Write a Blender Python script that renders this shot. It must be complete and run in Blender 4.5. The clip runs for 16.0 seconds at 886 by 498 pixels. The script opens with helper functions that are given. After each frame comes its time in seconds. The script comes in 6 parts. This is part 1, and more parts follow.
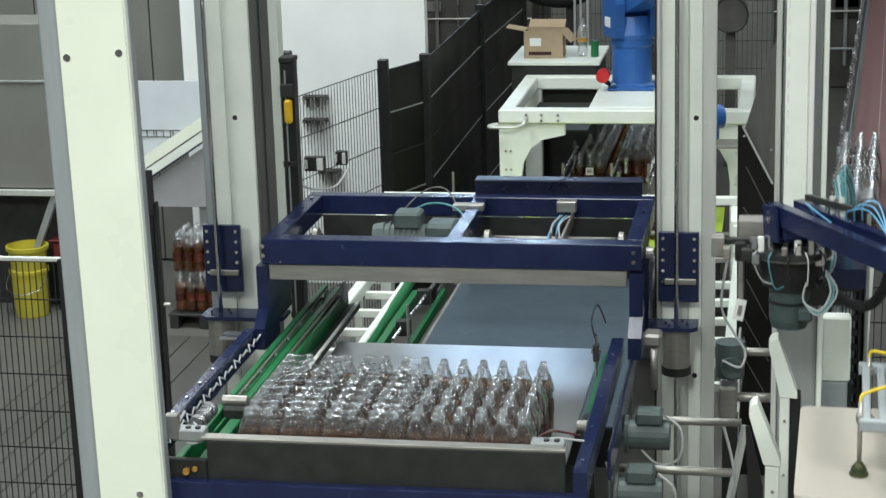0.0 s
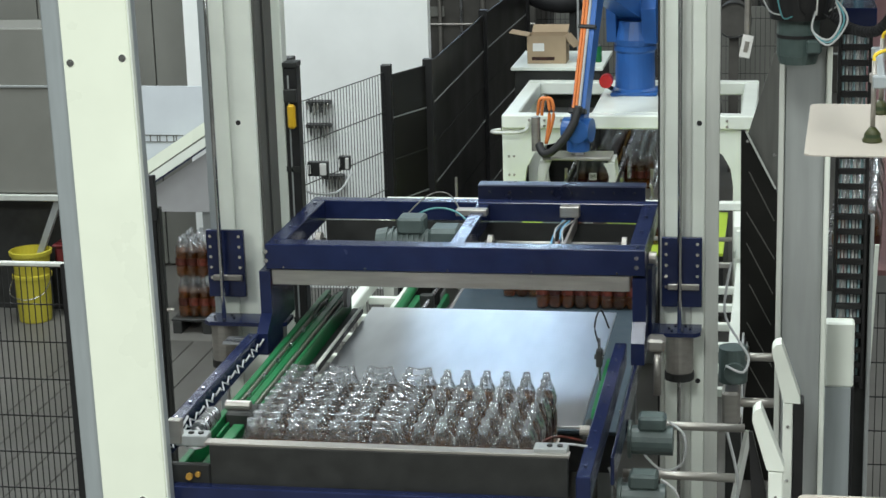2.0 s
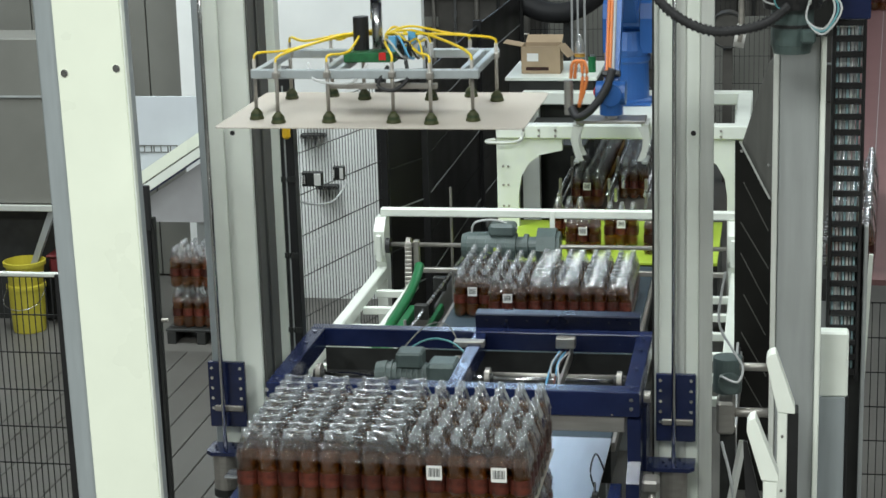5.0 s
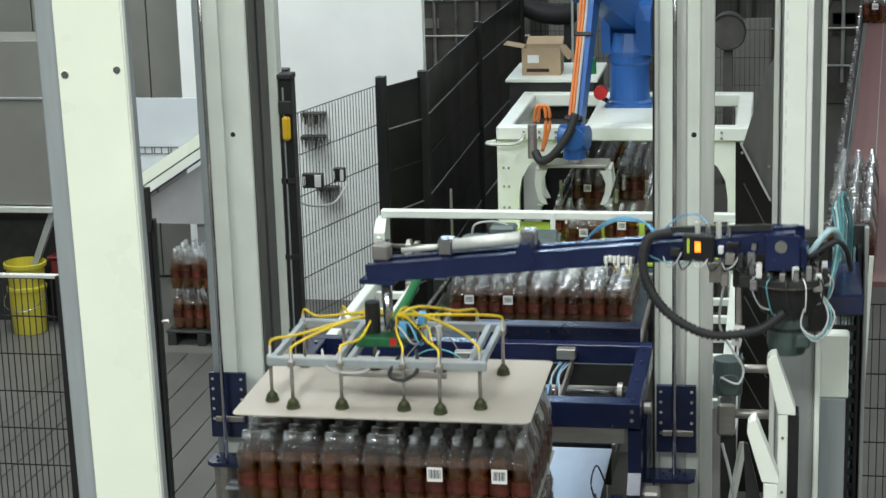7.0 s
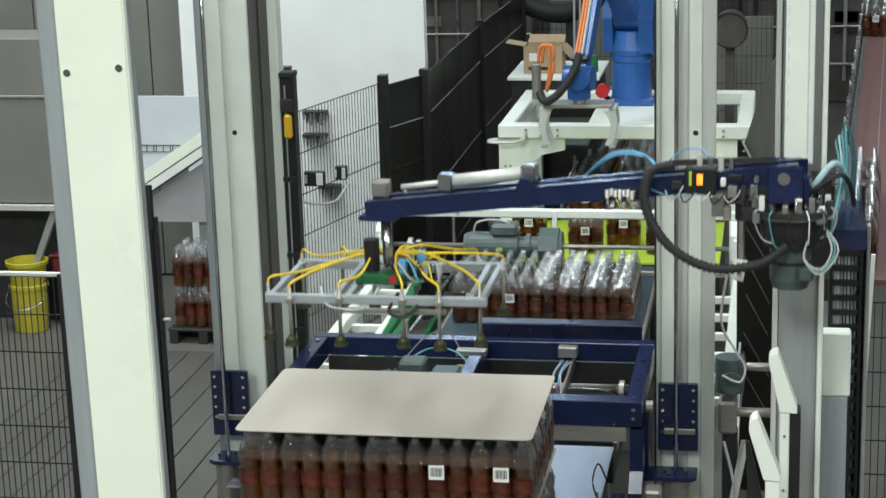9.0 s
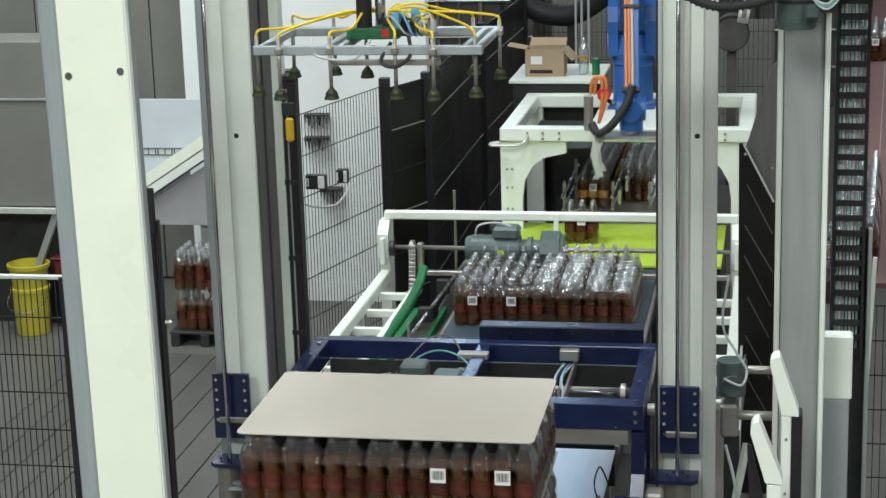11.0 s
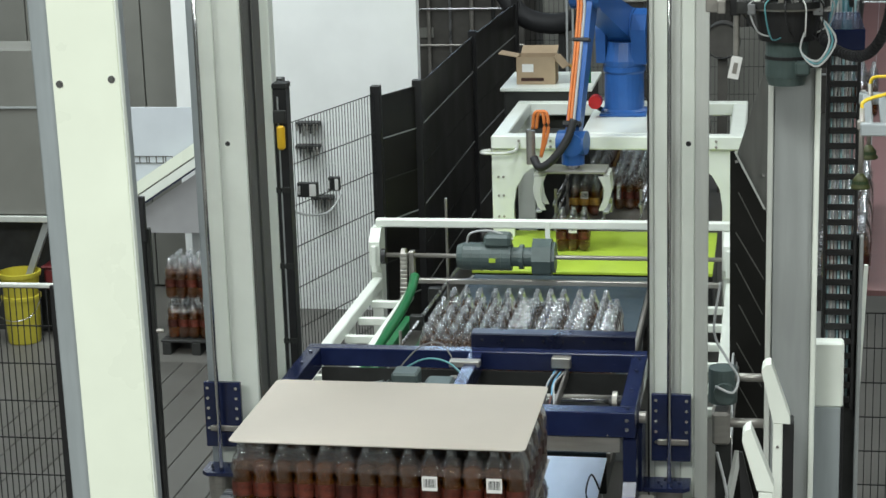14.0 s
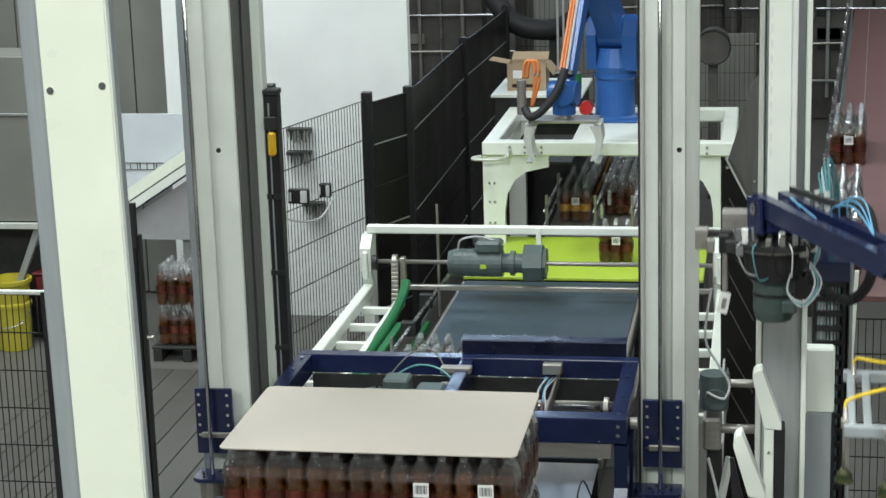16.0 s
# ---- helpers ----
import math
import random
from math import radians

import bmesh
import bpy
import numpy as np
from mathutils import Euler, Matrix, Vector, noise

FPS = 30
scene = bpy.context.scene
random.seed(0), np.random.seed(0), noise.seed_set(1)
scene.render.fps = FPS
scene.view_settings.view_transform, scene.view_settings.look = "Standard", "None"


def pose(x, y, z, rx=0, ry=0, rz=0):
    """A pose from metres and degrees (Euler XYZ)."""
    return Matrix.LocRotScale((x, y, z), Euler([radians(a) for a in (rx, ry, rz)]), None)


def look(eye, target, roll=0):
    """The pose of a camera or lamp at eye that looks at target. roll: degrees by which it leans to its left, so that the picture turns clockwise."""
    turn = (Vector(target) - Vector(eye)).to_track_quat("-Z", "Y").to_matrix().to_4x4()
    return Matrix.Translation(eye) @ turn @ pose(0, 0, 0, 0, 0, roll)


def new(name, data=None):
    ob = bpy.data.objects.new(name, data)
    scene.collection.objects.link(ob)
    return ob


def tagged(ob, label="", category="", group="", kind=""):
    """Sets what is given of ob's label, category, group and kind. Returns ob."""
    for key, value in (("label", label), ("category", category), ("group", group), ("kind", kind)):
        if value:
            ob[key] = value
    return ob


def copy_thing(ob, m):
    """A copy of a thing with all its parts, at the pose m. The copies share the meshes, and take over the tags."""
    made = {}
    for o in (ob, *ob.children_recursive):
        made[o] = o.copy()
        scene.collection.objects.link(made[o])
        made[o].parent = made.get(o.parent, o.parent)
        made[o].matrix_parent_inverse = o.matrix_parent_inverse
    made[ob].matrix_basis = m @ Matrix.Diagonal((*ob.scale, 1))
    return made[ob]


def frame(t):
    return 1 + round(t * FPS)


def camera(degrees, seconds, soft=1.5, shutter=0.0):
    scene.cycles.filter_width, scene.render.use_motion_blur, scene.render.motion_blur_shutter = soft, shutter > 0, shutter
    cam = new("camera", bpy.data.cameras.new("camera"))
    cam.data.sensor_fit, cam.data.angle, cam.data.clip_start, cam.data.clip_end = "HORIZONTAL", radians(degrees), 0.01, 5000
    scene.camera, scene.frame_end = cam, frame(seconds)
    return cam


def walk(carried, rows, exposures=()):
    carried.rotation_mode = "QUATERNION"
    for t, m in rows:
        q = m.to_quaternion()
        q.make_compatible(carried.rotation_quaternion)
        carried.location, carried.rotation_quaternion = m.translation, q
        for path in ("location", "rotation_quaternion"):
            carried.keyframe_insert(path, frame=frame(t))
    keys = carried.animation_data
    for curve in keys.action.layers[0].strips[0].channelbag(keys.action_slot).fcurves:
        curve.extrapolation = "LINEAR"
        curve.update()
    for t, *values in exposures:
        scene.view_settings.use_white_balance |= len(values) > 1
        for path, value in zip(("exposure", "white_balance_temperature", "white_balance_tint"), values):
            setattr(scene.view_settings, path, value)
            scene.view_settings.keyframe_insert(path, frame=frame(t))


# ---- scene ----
# camera: on a stand in front of the machine, small tilts and pans only
cam = camera(26.60, 16.0, soft=1.5, shutter=0.5)
PATH = [
    (0.0, 10.003, -14.802), (0.5, 9.949, -14.653), (1.0, 10.111, -14.759), (1.5, 10.111, -14.785),
    (2.0, 10.102, -14.643), (2.5, 10.057, -14.653), (3.0, 9.976, -14.538), (3.5, 9.912, -14.388),
    (4.0, 9.894, -14.344), (6.5, 9.976, -14.335), (7.0, 9.939, -14.291), (7.5, 9.994, -14.317),
    (8.0, 10.166, -14.459), (8.5, 10.111, -14.397), (9.0, 9.994, -14.345), (11.5, 10.048, -14.176),
    (12.0, 9.921, -14.062), (12.5, 9.748, -13.965), (13.0, 9.748, -13.912), (13.5, 9.748, -13.965),
    (14.0, 9.775, -14.018), (14.5, 9.748, -14.035), (15.0, 9.575, -13.956), (15.5, 9.467, -13.912),
    (16.0, 9.494, -13.833),
]
EYE = (2.124, -6.813, 4.292)
walk(cam, [(t, pose(*EYE, 90 + pitch, 1.627, yaw)) for t, yaw, pitch in PATH],
     exposures=[(0.0, 0.0), (16.0, 0.0)])

# ---- world and light ----
world = bpy.data.worlds.new("hall_air")
world.use_nodes = True
world.node_tree.nodes["Background"].inputs[0].default_value = (0.75, 0.85, 1.0, 1)
world.node_tree.nodes["Background"].inputs[1].default_value = 0.25
scene.world = world


def area_lamp(x, y, z, sx, sy, watts, color, target=None):
    data = bpy.data.lights.new("unseen_hall_light", "AREA")
    data.shape, data.size, data.size_y, data.energy, data.color = "RECTANGLE", sx, sy, watts, color
    ob = new("unseen_hall_light", data)
    ob.matrix_world = look((x, y, z), target) if target else pose(x, y, z)
    return ob


# rows of roof lights in the hall's ceiling, the front bay the brightest
for lx in (-6.0, 0.5, 7.0):
    area_lamp(lx, -7.5, 8.6, 1.6, 4.0, 735, (0.945, 1.0, 0.965))
    area_lamp(lx, 2.0, 8.6, 1.2, 3.6, 240, (0.91, 0.985, 0.99))
for lx in (-6.5, 3.6, 8.5):
    area_lamp(lx, 11.0, 8.6, 1.2, 3.6, 170, (0.91, 0.985, 0.99))
area_lamp(-7.0, 19.0, 8.6, 1.2, 3.6, 120, (0.91, 0.985, 0.99))
area_lamp(7.0, 19.0, 8.6, 1.2, 3.6, 120, (0.91, 0.985, 0.99))
# extra lamp outside the rows, added to brighten the white partition wall
area_lamp(-2.6, 5.0, 8.6, 1.2, 2.4, 400, (0.90, 0.99, 1.0))
# two tall windows in the far wall
WINX = (-3.50, -2.15)
for lx in WINX:
    area_lamp(lx, 25.6, 8.3, 0.40, 1.3, 60, (0.58, 0.78, 1.0), (lx, 0.0, 6.0))

# ---- materials ----
MATS = {}


def mat(name, color, rough=0.5, metal=0.0, vary=0.12, scale=8.0, bump=0.0, bscale=60.0, stretch=(1, 1, 1), dirt=0.0,
        spec=0.5, trans=0.0, emit=0.0, random_tint=0.0):
    m = bpy.data.materials.new(name)
    m.use_nodes = True
    nt = m.node_tree
    N, Lk = nt.nodes, nt.links
    b = N["Principled BSDF"]
    b.inputs["Roughness"].default_value = rough
    b.inputs["Metallic"].default_value = metal
    b.inputs["Specular IOR Level"].default_value = spec
    b.inputs["Transmission Weight"].default_value = trans
    tc = N.new("ShaderNodeTexCoord")
    mp = N.new("ShaderNodeMapping")
    mp.inputs["Scale"].default_value = stretch
    Lk.new(tc.outputs["Object"], mp.inputs["Vector"])
    n1 = N.new("ShaderNodeTexNoise")
    n1.inputs["Scale"].default_value, n1.inputs["Detail"].default_value = scale, 6
    Lk.new(mp.outputs[0], n1.inputs["Vector"])
    ramp = N.new("ShaderNodeMapRange")
    ramp.inputs["From Min"].default_value, ramp.inputs["From Max"].default_value = 0.3, 0.7
    ramp.inputs["To Min"].default_value, ramp.inputs["To Max"].default_value = 1 - vary, 1 + vary
    Lk.new(n1.outputs["Fac"], ramp.inputs["Value"])
    mul = N.new("ShaderNodeVectorMath")
    mul.operation = "SCALE"
    mul.inputs[0].default_value = color[:3]
    Lk.new(ramp.outputs[0], mul.inputs["Scale"])
    last = mul.outputs[0]
    if dirt:
        n2 = N.new("ShaderNodeTexNoise")
        n2.inputs["Scale"].default_value, n2.inputs["Detail"].default_value = scale * 0.23, 8
        Lk.new(tc.outputs["Object"], n2.inputs["Vector"])
        r2 = N.new("ShaderNodeMapRange")
        r2.inputs["From Min"].default_value, r2.inputs["From Max"].default_value = 0.45, 0.75
        r2.inputs["To Max"].default_value = dirt
        Lk.new(n2.outputs["Fac"], r2.inputs["Value"])
        mx = N.new("ShaderNodeMix")
        mx.data_type = "RGBA"
        Lk.new(r2.outputs[0], mx.inputs["Factor"])
        Lk.new(last, mx.inputs["A"])
        mx.inputs["B"].default_value = (color[0] * 0.45, color[1] * 0.43, color[2] * 0.38, 1)
        last = mx.outputs["Result"]
    if random_tint:
        oi = N.new("ShaderNodeObjectInfo")
        r3 = N.new("ShaderNodeMapRange")
        r3.inputs["To Min"].default_value, r3.inputs["To Max"].default_value = 1 - random_tint, 1 + random_tint
        Lk.new(oi.outputs["Random"], r3.inputs["Value"])
        m3 = N.new("ShaderNodeVectorMath")
        m3.operation = "SCALE"
        Lk.new(last, m3.inputs[0])
        Lk.new(r3.outputs[0], m3.inputs["Scale"])
        last = m3.outputs[0]
    Lk.new(last, b.inputs["Base Color"])
    rr = N.new("ShaderNodeMapRange")
    rr.inputs["To Min"].default_value, rr.inputs["To Max"].default_value = max(0.02, rough - 0.12), min(1, rough + 0.12)
    Lk.new(n1.outputs["Fac"], rr.inputs["Value"])
    Lk.new(rr.outputs[0], b.inputs["Roughness"])
    if bump:
        n3 = N.new("ShaderNodeTexNoise")
        n3.inputs["Scale"].default_value, n3.inputs["Detail"].default_value = bscale, 4
        Lk.new(mp.outputs[0], n3.inputs["Vector"])
        bp = N.new("ShaderNodeBump")
        bp.inputs["Strength"].default_value, bp.inputs["Distance"].default_value = bump, 0.01
        Lk.new(n3.outputs["Fac"], bp.inputs["Height"])
        Lk.new(bp.outputs[0], b.inputs["Normal"])
    if emit:
        b.inputs["Emission Color"].default_value = (*color[:3], 1)
        b.inputs["Emission Strength"].default_value = emit
    MATS[name] = m
    return m


def clear_mat(name, tint, gloss, rough, edge=0.6, bump=0.0, bscale=40.0, milky=0.0):
    """Thin clear plastic: light goes straight through, with a gloss that grows towards grazing angles."""
    m = bpy.data.materials.new(name)
    m.use_nodes = True
    nt = m.node_tree
    N, Lk = nt.nodes, nt.links
    N.remove(N["Principled BSDF"])
    out = N["Material Output"]
    tr = N.new("ShaderNodeBsdfTransparent")
    tr.inputs[0].default_value = (*tint, 1)
    gl = N.new("ShaderNodeBsdfGlossy")
    gl.inputs["Roughness"].default_value = rough
    gl.inputs["Color"].default_value = (1, 1, 1, 1)
    lw = N.new("ShaderNodeLayerWeight")
    pw = N.new("ShaderNodeMath")
    pw.operation = "POWER"
    pw.inputs[1].default_value = 2.6
    Lk.new(lw.outputs["Facing"], pw.inputs[0])
    ma = N.new("ShaderNodeMath")
    ma.operation = "MULTIPLY_ADD"
    ma.inputs[1].default_value, ma.inputs[2].default_value = edge, gloss
    ma.use_clamp = True
    Lk.new(pw.outputs[0], ma.inputs[0])
    mx = N.new("ShaderNodeMixShader")
    Lk.new(ma.outputs[0], mx.inputs[0])
    Lk.new(tr.outputs[0], mx.inputs[1])
    Lk.new(gl.outputs[0], mx.inputs[2])
    last = mx.outputs[0]
    if milky:
        df = N.new("ShaderNodeBsdfDiffuse")
        df.inputs[0].default_value = (0.86, 0.89, 0.92, 1)
        m2 = N.new("ShaderNodeMixShader")
        m2.inputs[0].default_value = milky
        Lk.new(last, m2.inputs[1])
        Lk.new(df.outputs[0], m2.inputs[2])
        last = m2.outputs[0]
    if bump:
        tc = N.new("ShaderNodeTexCoord")
        n3 = N.new("ShaderNodeTexNoise")
        n3.inputs["Scale"].default_value, n3.inputs["Detail"].default_value = bscale, 3
        Lk.new(tc.outputs["Object"], n3.inputs["Vector"])
        bp = N.new("ShaderNodeBump")
        bp.inputs["Strength"].default_value, bp.inputs["Distance"].default_value = bump, 0.012
        Lk.new(n3.outputs["Fac"], bp.inputs["Height"])
        Lk.new(bp.outputs[0], gl.inputs["Normal"])
        Lk.new(bp.outputs[0], lw.inputs["Normal"])
    Lk.new(last, out.inputs["Surface"])
    MATS[name] = m
    return m


def sheet_mat(name, color, rough):
    """Bare rolled sheet metal with soft cloudy tone and long rolling marks."""
    m = bpy.data.materials.new(name)
    m.use_nodes = True
    N, Lk = m.node_tree.nodes, m.node_tree.links
    b = N["Principled BSDF"]
    b.inputs["Metallic"].default_value = 0.92
    b.inputs["Roughness"].default_value = rough
    tc, mp, no, mr, mul = N.new("ShaderNodeTexCoord"), N.new("ShaderNodeMapping"), N.new("ShaderNodeTexNoise"), N.new("ShaderNodeMapRange"), N.new("ShaderNodeVectorMath")
    mp.inputs["Scale"].default_value = (3.0, 0.8, 1.0)
    no.inputs["Scale"].default_value, no.inputs["Detail"].default_value = 2.2, 2
    mr.inputs["To Min"].default_value, mr.inputs["To Max"].default_value = 0.82, 1.16
    mul.operation = "SCALE"
    mul.inputs[0].default_value = color
    Lk.new(tc.outputs["Object"], mp.inputs["Vector"])
    Lk.new(mp.outputs[0], no.inputs["Vector"])
    Lk.new(no.outputs["Fac"], mr.inputs["Value"])
    Lk.new(mr.outputs[0], mul.inputs["Scale"])
    Lk.new(mul.outputs[0], b.inputs["Base Color"])
    return m


WHITE = mat("white_paint", (0.82, 0.86, 0.79), 0.35, vary=0.04, scale=5, dirt=0.12, bump=0.03, bscale=180)
CREAM = mat("post_panel", (0.90, 0.95, 0.81), 0.30, vary=0.03, scale=3, dirt=0.10, bump=0.02, bscale=140)
ALU = mat("anodised_aluminium", (0.66, 0.68, 0.64), 0.42, 0.35, vary=0.05, scale=7, stretch=(6, 6, 0.4), dirt=0.12, bump=0.05, bscale=120)
# darker aluminium copy; the post side's shade is put into this grey
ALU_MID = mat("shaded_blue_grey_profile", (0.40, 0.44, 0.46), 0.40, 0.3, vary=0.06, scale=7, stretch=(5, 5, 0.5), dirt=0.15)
# dark grey for small parts, and for shade painted on a column side
GROOVE = mat("dark_grey_parts_and_shade", (0.115, 0.115, 0.105), 0.55, vary=0.12, scale=9, stretch=(5, 5, 0.4), dirt=0.25)
ALU_DARK = mat("grey_profile", (0.36, 0.38, 0.38), 0.45, 0.3, vary=0.06, scale=7, stretch=(5, 5, 0.5), dirt=0.2)
# the head's navy again, darkened to hold the shade on its rear lip
NAVY_SHADED = mat("shaded_navy_paint", (0.006, 0.009, 0.030), 0.30, vary=0.15, scale=9, dirt=0.25, bump=0.04, bscale=150)
NAVY = mat("navy_paint", (0.011, 0.018, 0.064), 0.22, vary=0.15, scale=9, dirt=0.25, bump=0.04, bscale=150)
STEEL = mat("brushed_steel", (0.52, 0.53, 0.55), 0.27, 0.95, vary=0.10, scale=7, stretch=(0.5, 7, 1), dirt=0.15, bump=0.05, bscale=60)
STEEL_DULL = mat("dull_steel", (0.42, 0.40, 0.37), 0.42, 0.75, vary=0.1, scale=10, stretch=(0.6, 5, 5), dirt=0.3, bump=0.04)
CHROME = mat("polished_rod", (0.7, 0.7, 0.7), 0.15, 1.0, vary=0.04)
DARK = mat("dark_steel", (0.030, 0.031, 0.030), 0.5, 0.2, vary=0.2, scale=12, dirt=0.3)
PLATEM = sheet_mat("smooth_carrying_plate", (0.78, 0.80, 0.83), 0.30)
BLACK = mat("black_coating", (0.012, 0.012, 0.013), 0.45, vary=0.2, scale=14)
RUBBER = mat("black_rubber", (0.02, 0.02, 0.022), 0.65, vary=0.2, scale=20, bump=0.1)
MOTOR_DARK = mat("dark_motor_paint", (0.060, 0.088, 0.084), 0.4, vary=0.15, scale=14, dirt=0.35, bump=0.15, bscale=70)
TEAL = mat("teal_cable", (0.10, 0.30, 0.33), 0.45, vary=0.15, scale=30)
MOTOR = mat("grey_green_cast_paint", (0.085, 0.115, 0.112), 0.42, vary=0.12, scale=14, dirt=0.35, bump=0.15, bscale=70)
GREEN = mat("green_plastic", (0.012, 0.15, 0.05), 0.33, vary=0.12, scale=9, dirt=0.35, bump=0.04)
LIME = mat("lime_panel", (0.46, 0.62, 0.06), 0.45, vary=0.05, scale=4, dirt=0.12)
BELT = mat("blue_grey_belt", (0.040, 0.062, 0.080), 0.5, vary=0.10, scale=10, dirt=0.2, bump=0.06, bscale=200)
CARD = mat("layer_pad_board", (0.42, 0.382, 0.332), 0.75, vary=0.04, scale=2.2, dirt=0.08)
BOXCARD = mat("corrugated_box", (0.38, 0.285, 0.185), 0.8, vary=0.08, scale=6, bump=0.08)
PAPER = mat("white_label", (0.75, 0.75, 0.73), 0.7, vary=0.04)
INK = mat("print_black", (0.03, 0.03, 0.03), 0.6, vary=0.05)
ROBOT = mat("robot_blue_paint", (0.028, 0.115, 0.37), 0.32, vary=0.10, scale=6, dirt=0.25, bump=0.03)
ORANGE = mat("orange_hose", (0.72, 0.22, 0.06), 0.45, vary=0.1)
YELLOW = mat("yellow_hose", (0.78, 0.56, 0.02), 0.35, vary=0.08, scale=20)
YELLOWP = mat("yellow_plastic", (0.46, 0.40, 0.04), 0.4, vary=0.06, scale=6, dirt=0.3)
YBOX = mat("amber_yellow_cap", (0.75, 0.45, 0.02), 0.4, vary=0.05)
CYAN = mat("blue_hose", (0.12, 0.38, 0.62), 0.4, vary=0.1)
CYAN2 = mat("pale_cable", (0.42, 0.62, 0.66), 0.5, vary=0.15, scale=30)
CABLE = mat("grey_cable", (0.45, 0.46, 0.46), 0.5, vary=0.1)
PCB = mat("green_valve_block", (0.015, 0.11, 0.04), 0.4, vary=0.2, scale=40)
CUP = mat("suction_cup_rubber", (0.040, 0.046, 0.012), 0.5, vary=0.2, scale=30)
CUPG = mat("suction_cup_green", (0.018, 0.035, 0.012), 0.5, vary=0.15, scale=30)
RED = mat("red_plastic", (0.50, 0.02, 0.02), 0.4, vary=0.1)
FLOORM = mat("hall_floor", (0.125, 0.12, 0.11), 0.5, vary=0.10, scale=3, dirt=0.4, bump=0.05, bscale=40)
PLANKM = mat("floor_plate", (0.092, 0.089, 0.081), 0.45, vary=0.10, scale=5, dirt=0.35, bump=0.05, random_tint=0.10)
WALLM = mat("hall_wall", (0.15, 0.15, 0.142), 0.8, vary=0.10, scale=1.2, dirt=0.3)
PANELG = mat("grey_cabinet_paint", (0.20, 0.20, 0.18), 0.55, vary=0.06, scale=3, dirt=0.25)
COVERM = mat("white_cover_board", (0.62, 0.66, 0.70), 0.45, vary=0.05, scale=3, dirt=0.12)
PURPLE = mat("maroon_chain_belt", (0.17, 0.085, 0.085), 0.55, vary=0.10, scale=10, stretch=(14, 1, 1), dirt=0.2)
SMOKED = mat("smoked_guard_panel", (0.014, 0.0135, 0.012), 0.38, vary=0.35, scale=2.0, dirt=0.2, spec=0.25)
AMBER = mat("amber_soft_drink", (0.42, 0.14, 0.018), 0.05, vary=0.15, scale=17, spec=0.6, trans=0.85, random_tint=0.25)
LABELM = mat("orange_bottle_label", (0.065, 0.014, 0.008), 0.38, vary=0.8, scale=30, random_tint=0.5)
LABELY = mat("yellow_bottle_label", (0.40, 0.22, 0.04), 0.42, vary=0.5, scale=26)
CAPM = clear_mat("clear_cap", (0.86, 0.88, 0.89), 0.20, 0.12, 1.0, milky=0.10)
PET = clear_mat("clear_bottle", (0.90, 0.91, 0.92), 0.06, 0.08, 0.9)
FILM = clear_mat("shrink_film", (0.98, 0.98, 0.98), 0.004, 0.08, 0.16, bump=0.15, bscale=30)
# the same film; glare over the necks is put in as milky white and gloss
FILMTOP = clear_mat("wrinkled_glare_film", (0.96, 0.97, 0.98), 0.055, 0.13, 0.90, milky=0.025)
LED = mat("orange_display", (1.0, 0.22, 0.02), 0.4, emit=2.5)

# ---- mesh helpers ----
ORG = {}


def thing(name, label, category, group="", at=(0, 0, 0), kind=""):
    ob = new(name)
    ob.location = at
    ob.empty_display_size = 0.1
    ORG[ob.name] = Vector(at)
    return tagged(ob, label, category, group, kind)


def part(name, bm, material, parent=None, label="", at=None, smooth=False):
    """One mesh object under a thing or part. Geometry is in world metres; at gives a part a pivot of its own."""
    me = bpy.data.meshes.new(name)
    base = ORG[parent.name] if parent else Vector((0, 0, 0))
    own = Vector(at) if at is not None else base
    bmesh.ops.translate(bm, verts=bm.verts, vec=-own)
    bm.normal_update()
    bm.to_mesh(me)
    bm.free()
    me.materials.append(material)
    if smooth:
        for p in me.polygons:
            p.use_smooth = True
    ob = new(name, me)
    if parent:
        ob.parent = parent
        ob.location = own - base
    else:
        ob.location = own
    ORG[ob.name] = own
    if label:
        ob["label"] = label
    return ob


def setting(name, bm, material, label, category):
    ob = part(name, bm, material)
    return tagged(ob, label, category, kind="structure")


def box(bm, x0, y0, z0, x1, y1, z1, bev=0.004):
    v = bmesh.ops.create_cube(bm, size=1.0)["verts"]
    sx, sy, sz = abs(x1 - x0), abs(y1 - y0), abs(z1 - z0)
    bmesh.ops.scale(bm, verts=v, vec=(sx, sy, sz))
    bmesh.ops.translate(bm, verts=v, vec=((x0 + x1) / 2, (y0 + y1) / 2, (z0 + z1) / 2))
    b = min(bev, sx * 0.3, sy * 0.3, sz * 0.3)
    if b > 0.0006:
        es = list({e for q in v for e in q.link_edges})
        bmesh.ops.bevel(bm, geom=es, offset=b, segments=1, affect="EDGES", profile=0.5)
    return bm


def B(*a, bev=0.004):
    return box(bmesh.new(), *a, bev=bev)


def cyl(bm, p, q, r, seg=16, r2=None, caps=True):
    p, q = Vector(p), Vector(q)
    d = q - p
    m = Matrix.Translation((p + q) / 2) @ d.to_track_quat("Z", "Y").to_matrix().to_4x4()
    bmesh.ops.create_cone(bm, cap_ends=caps, segments=seg, radius1=r, radius2=r if r2 is None else r2, depth=d.length, matrix=m)
    return bm


def C(p, q, r, seg=16, r2=None):
    return cyl(bmesh.new(), p, q, r, seg, r2)


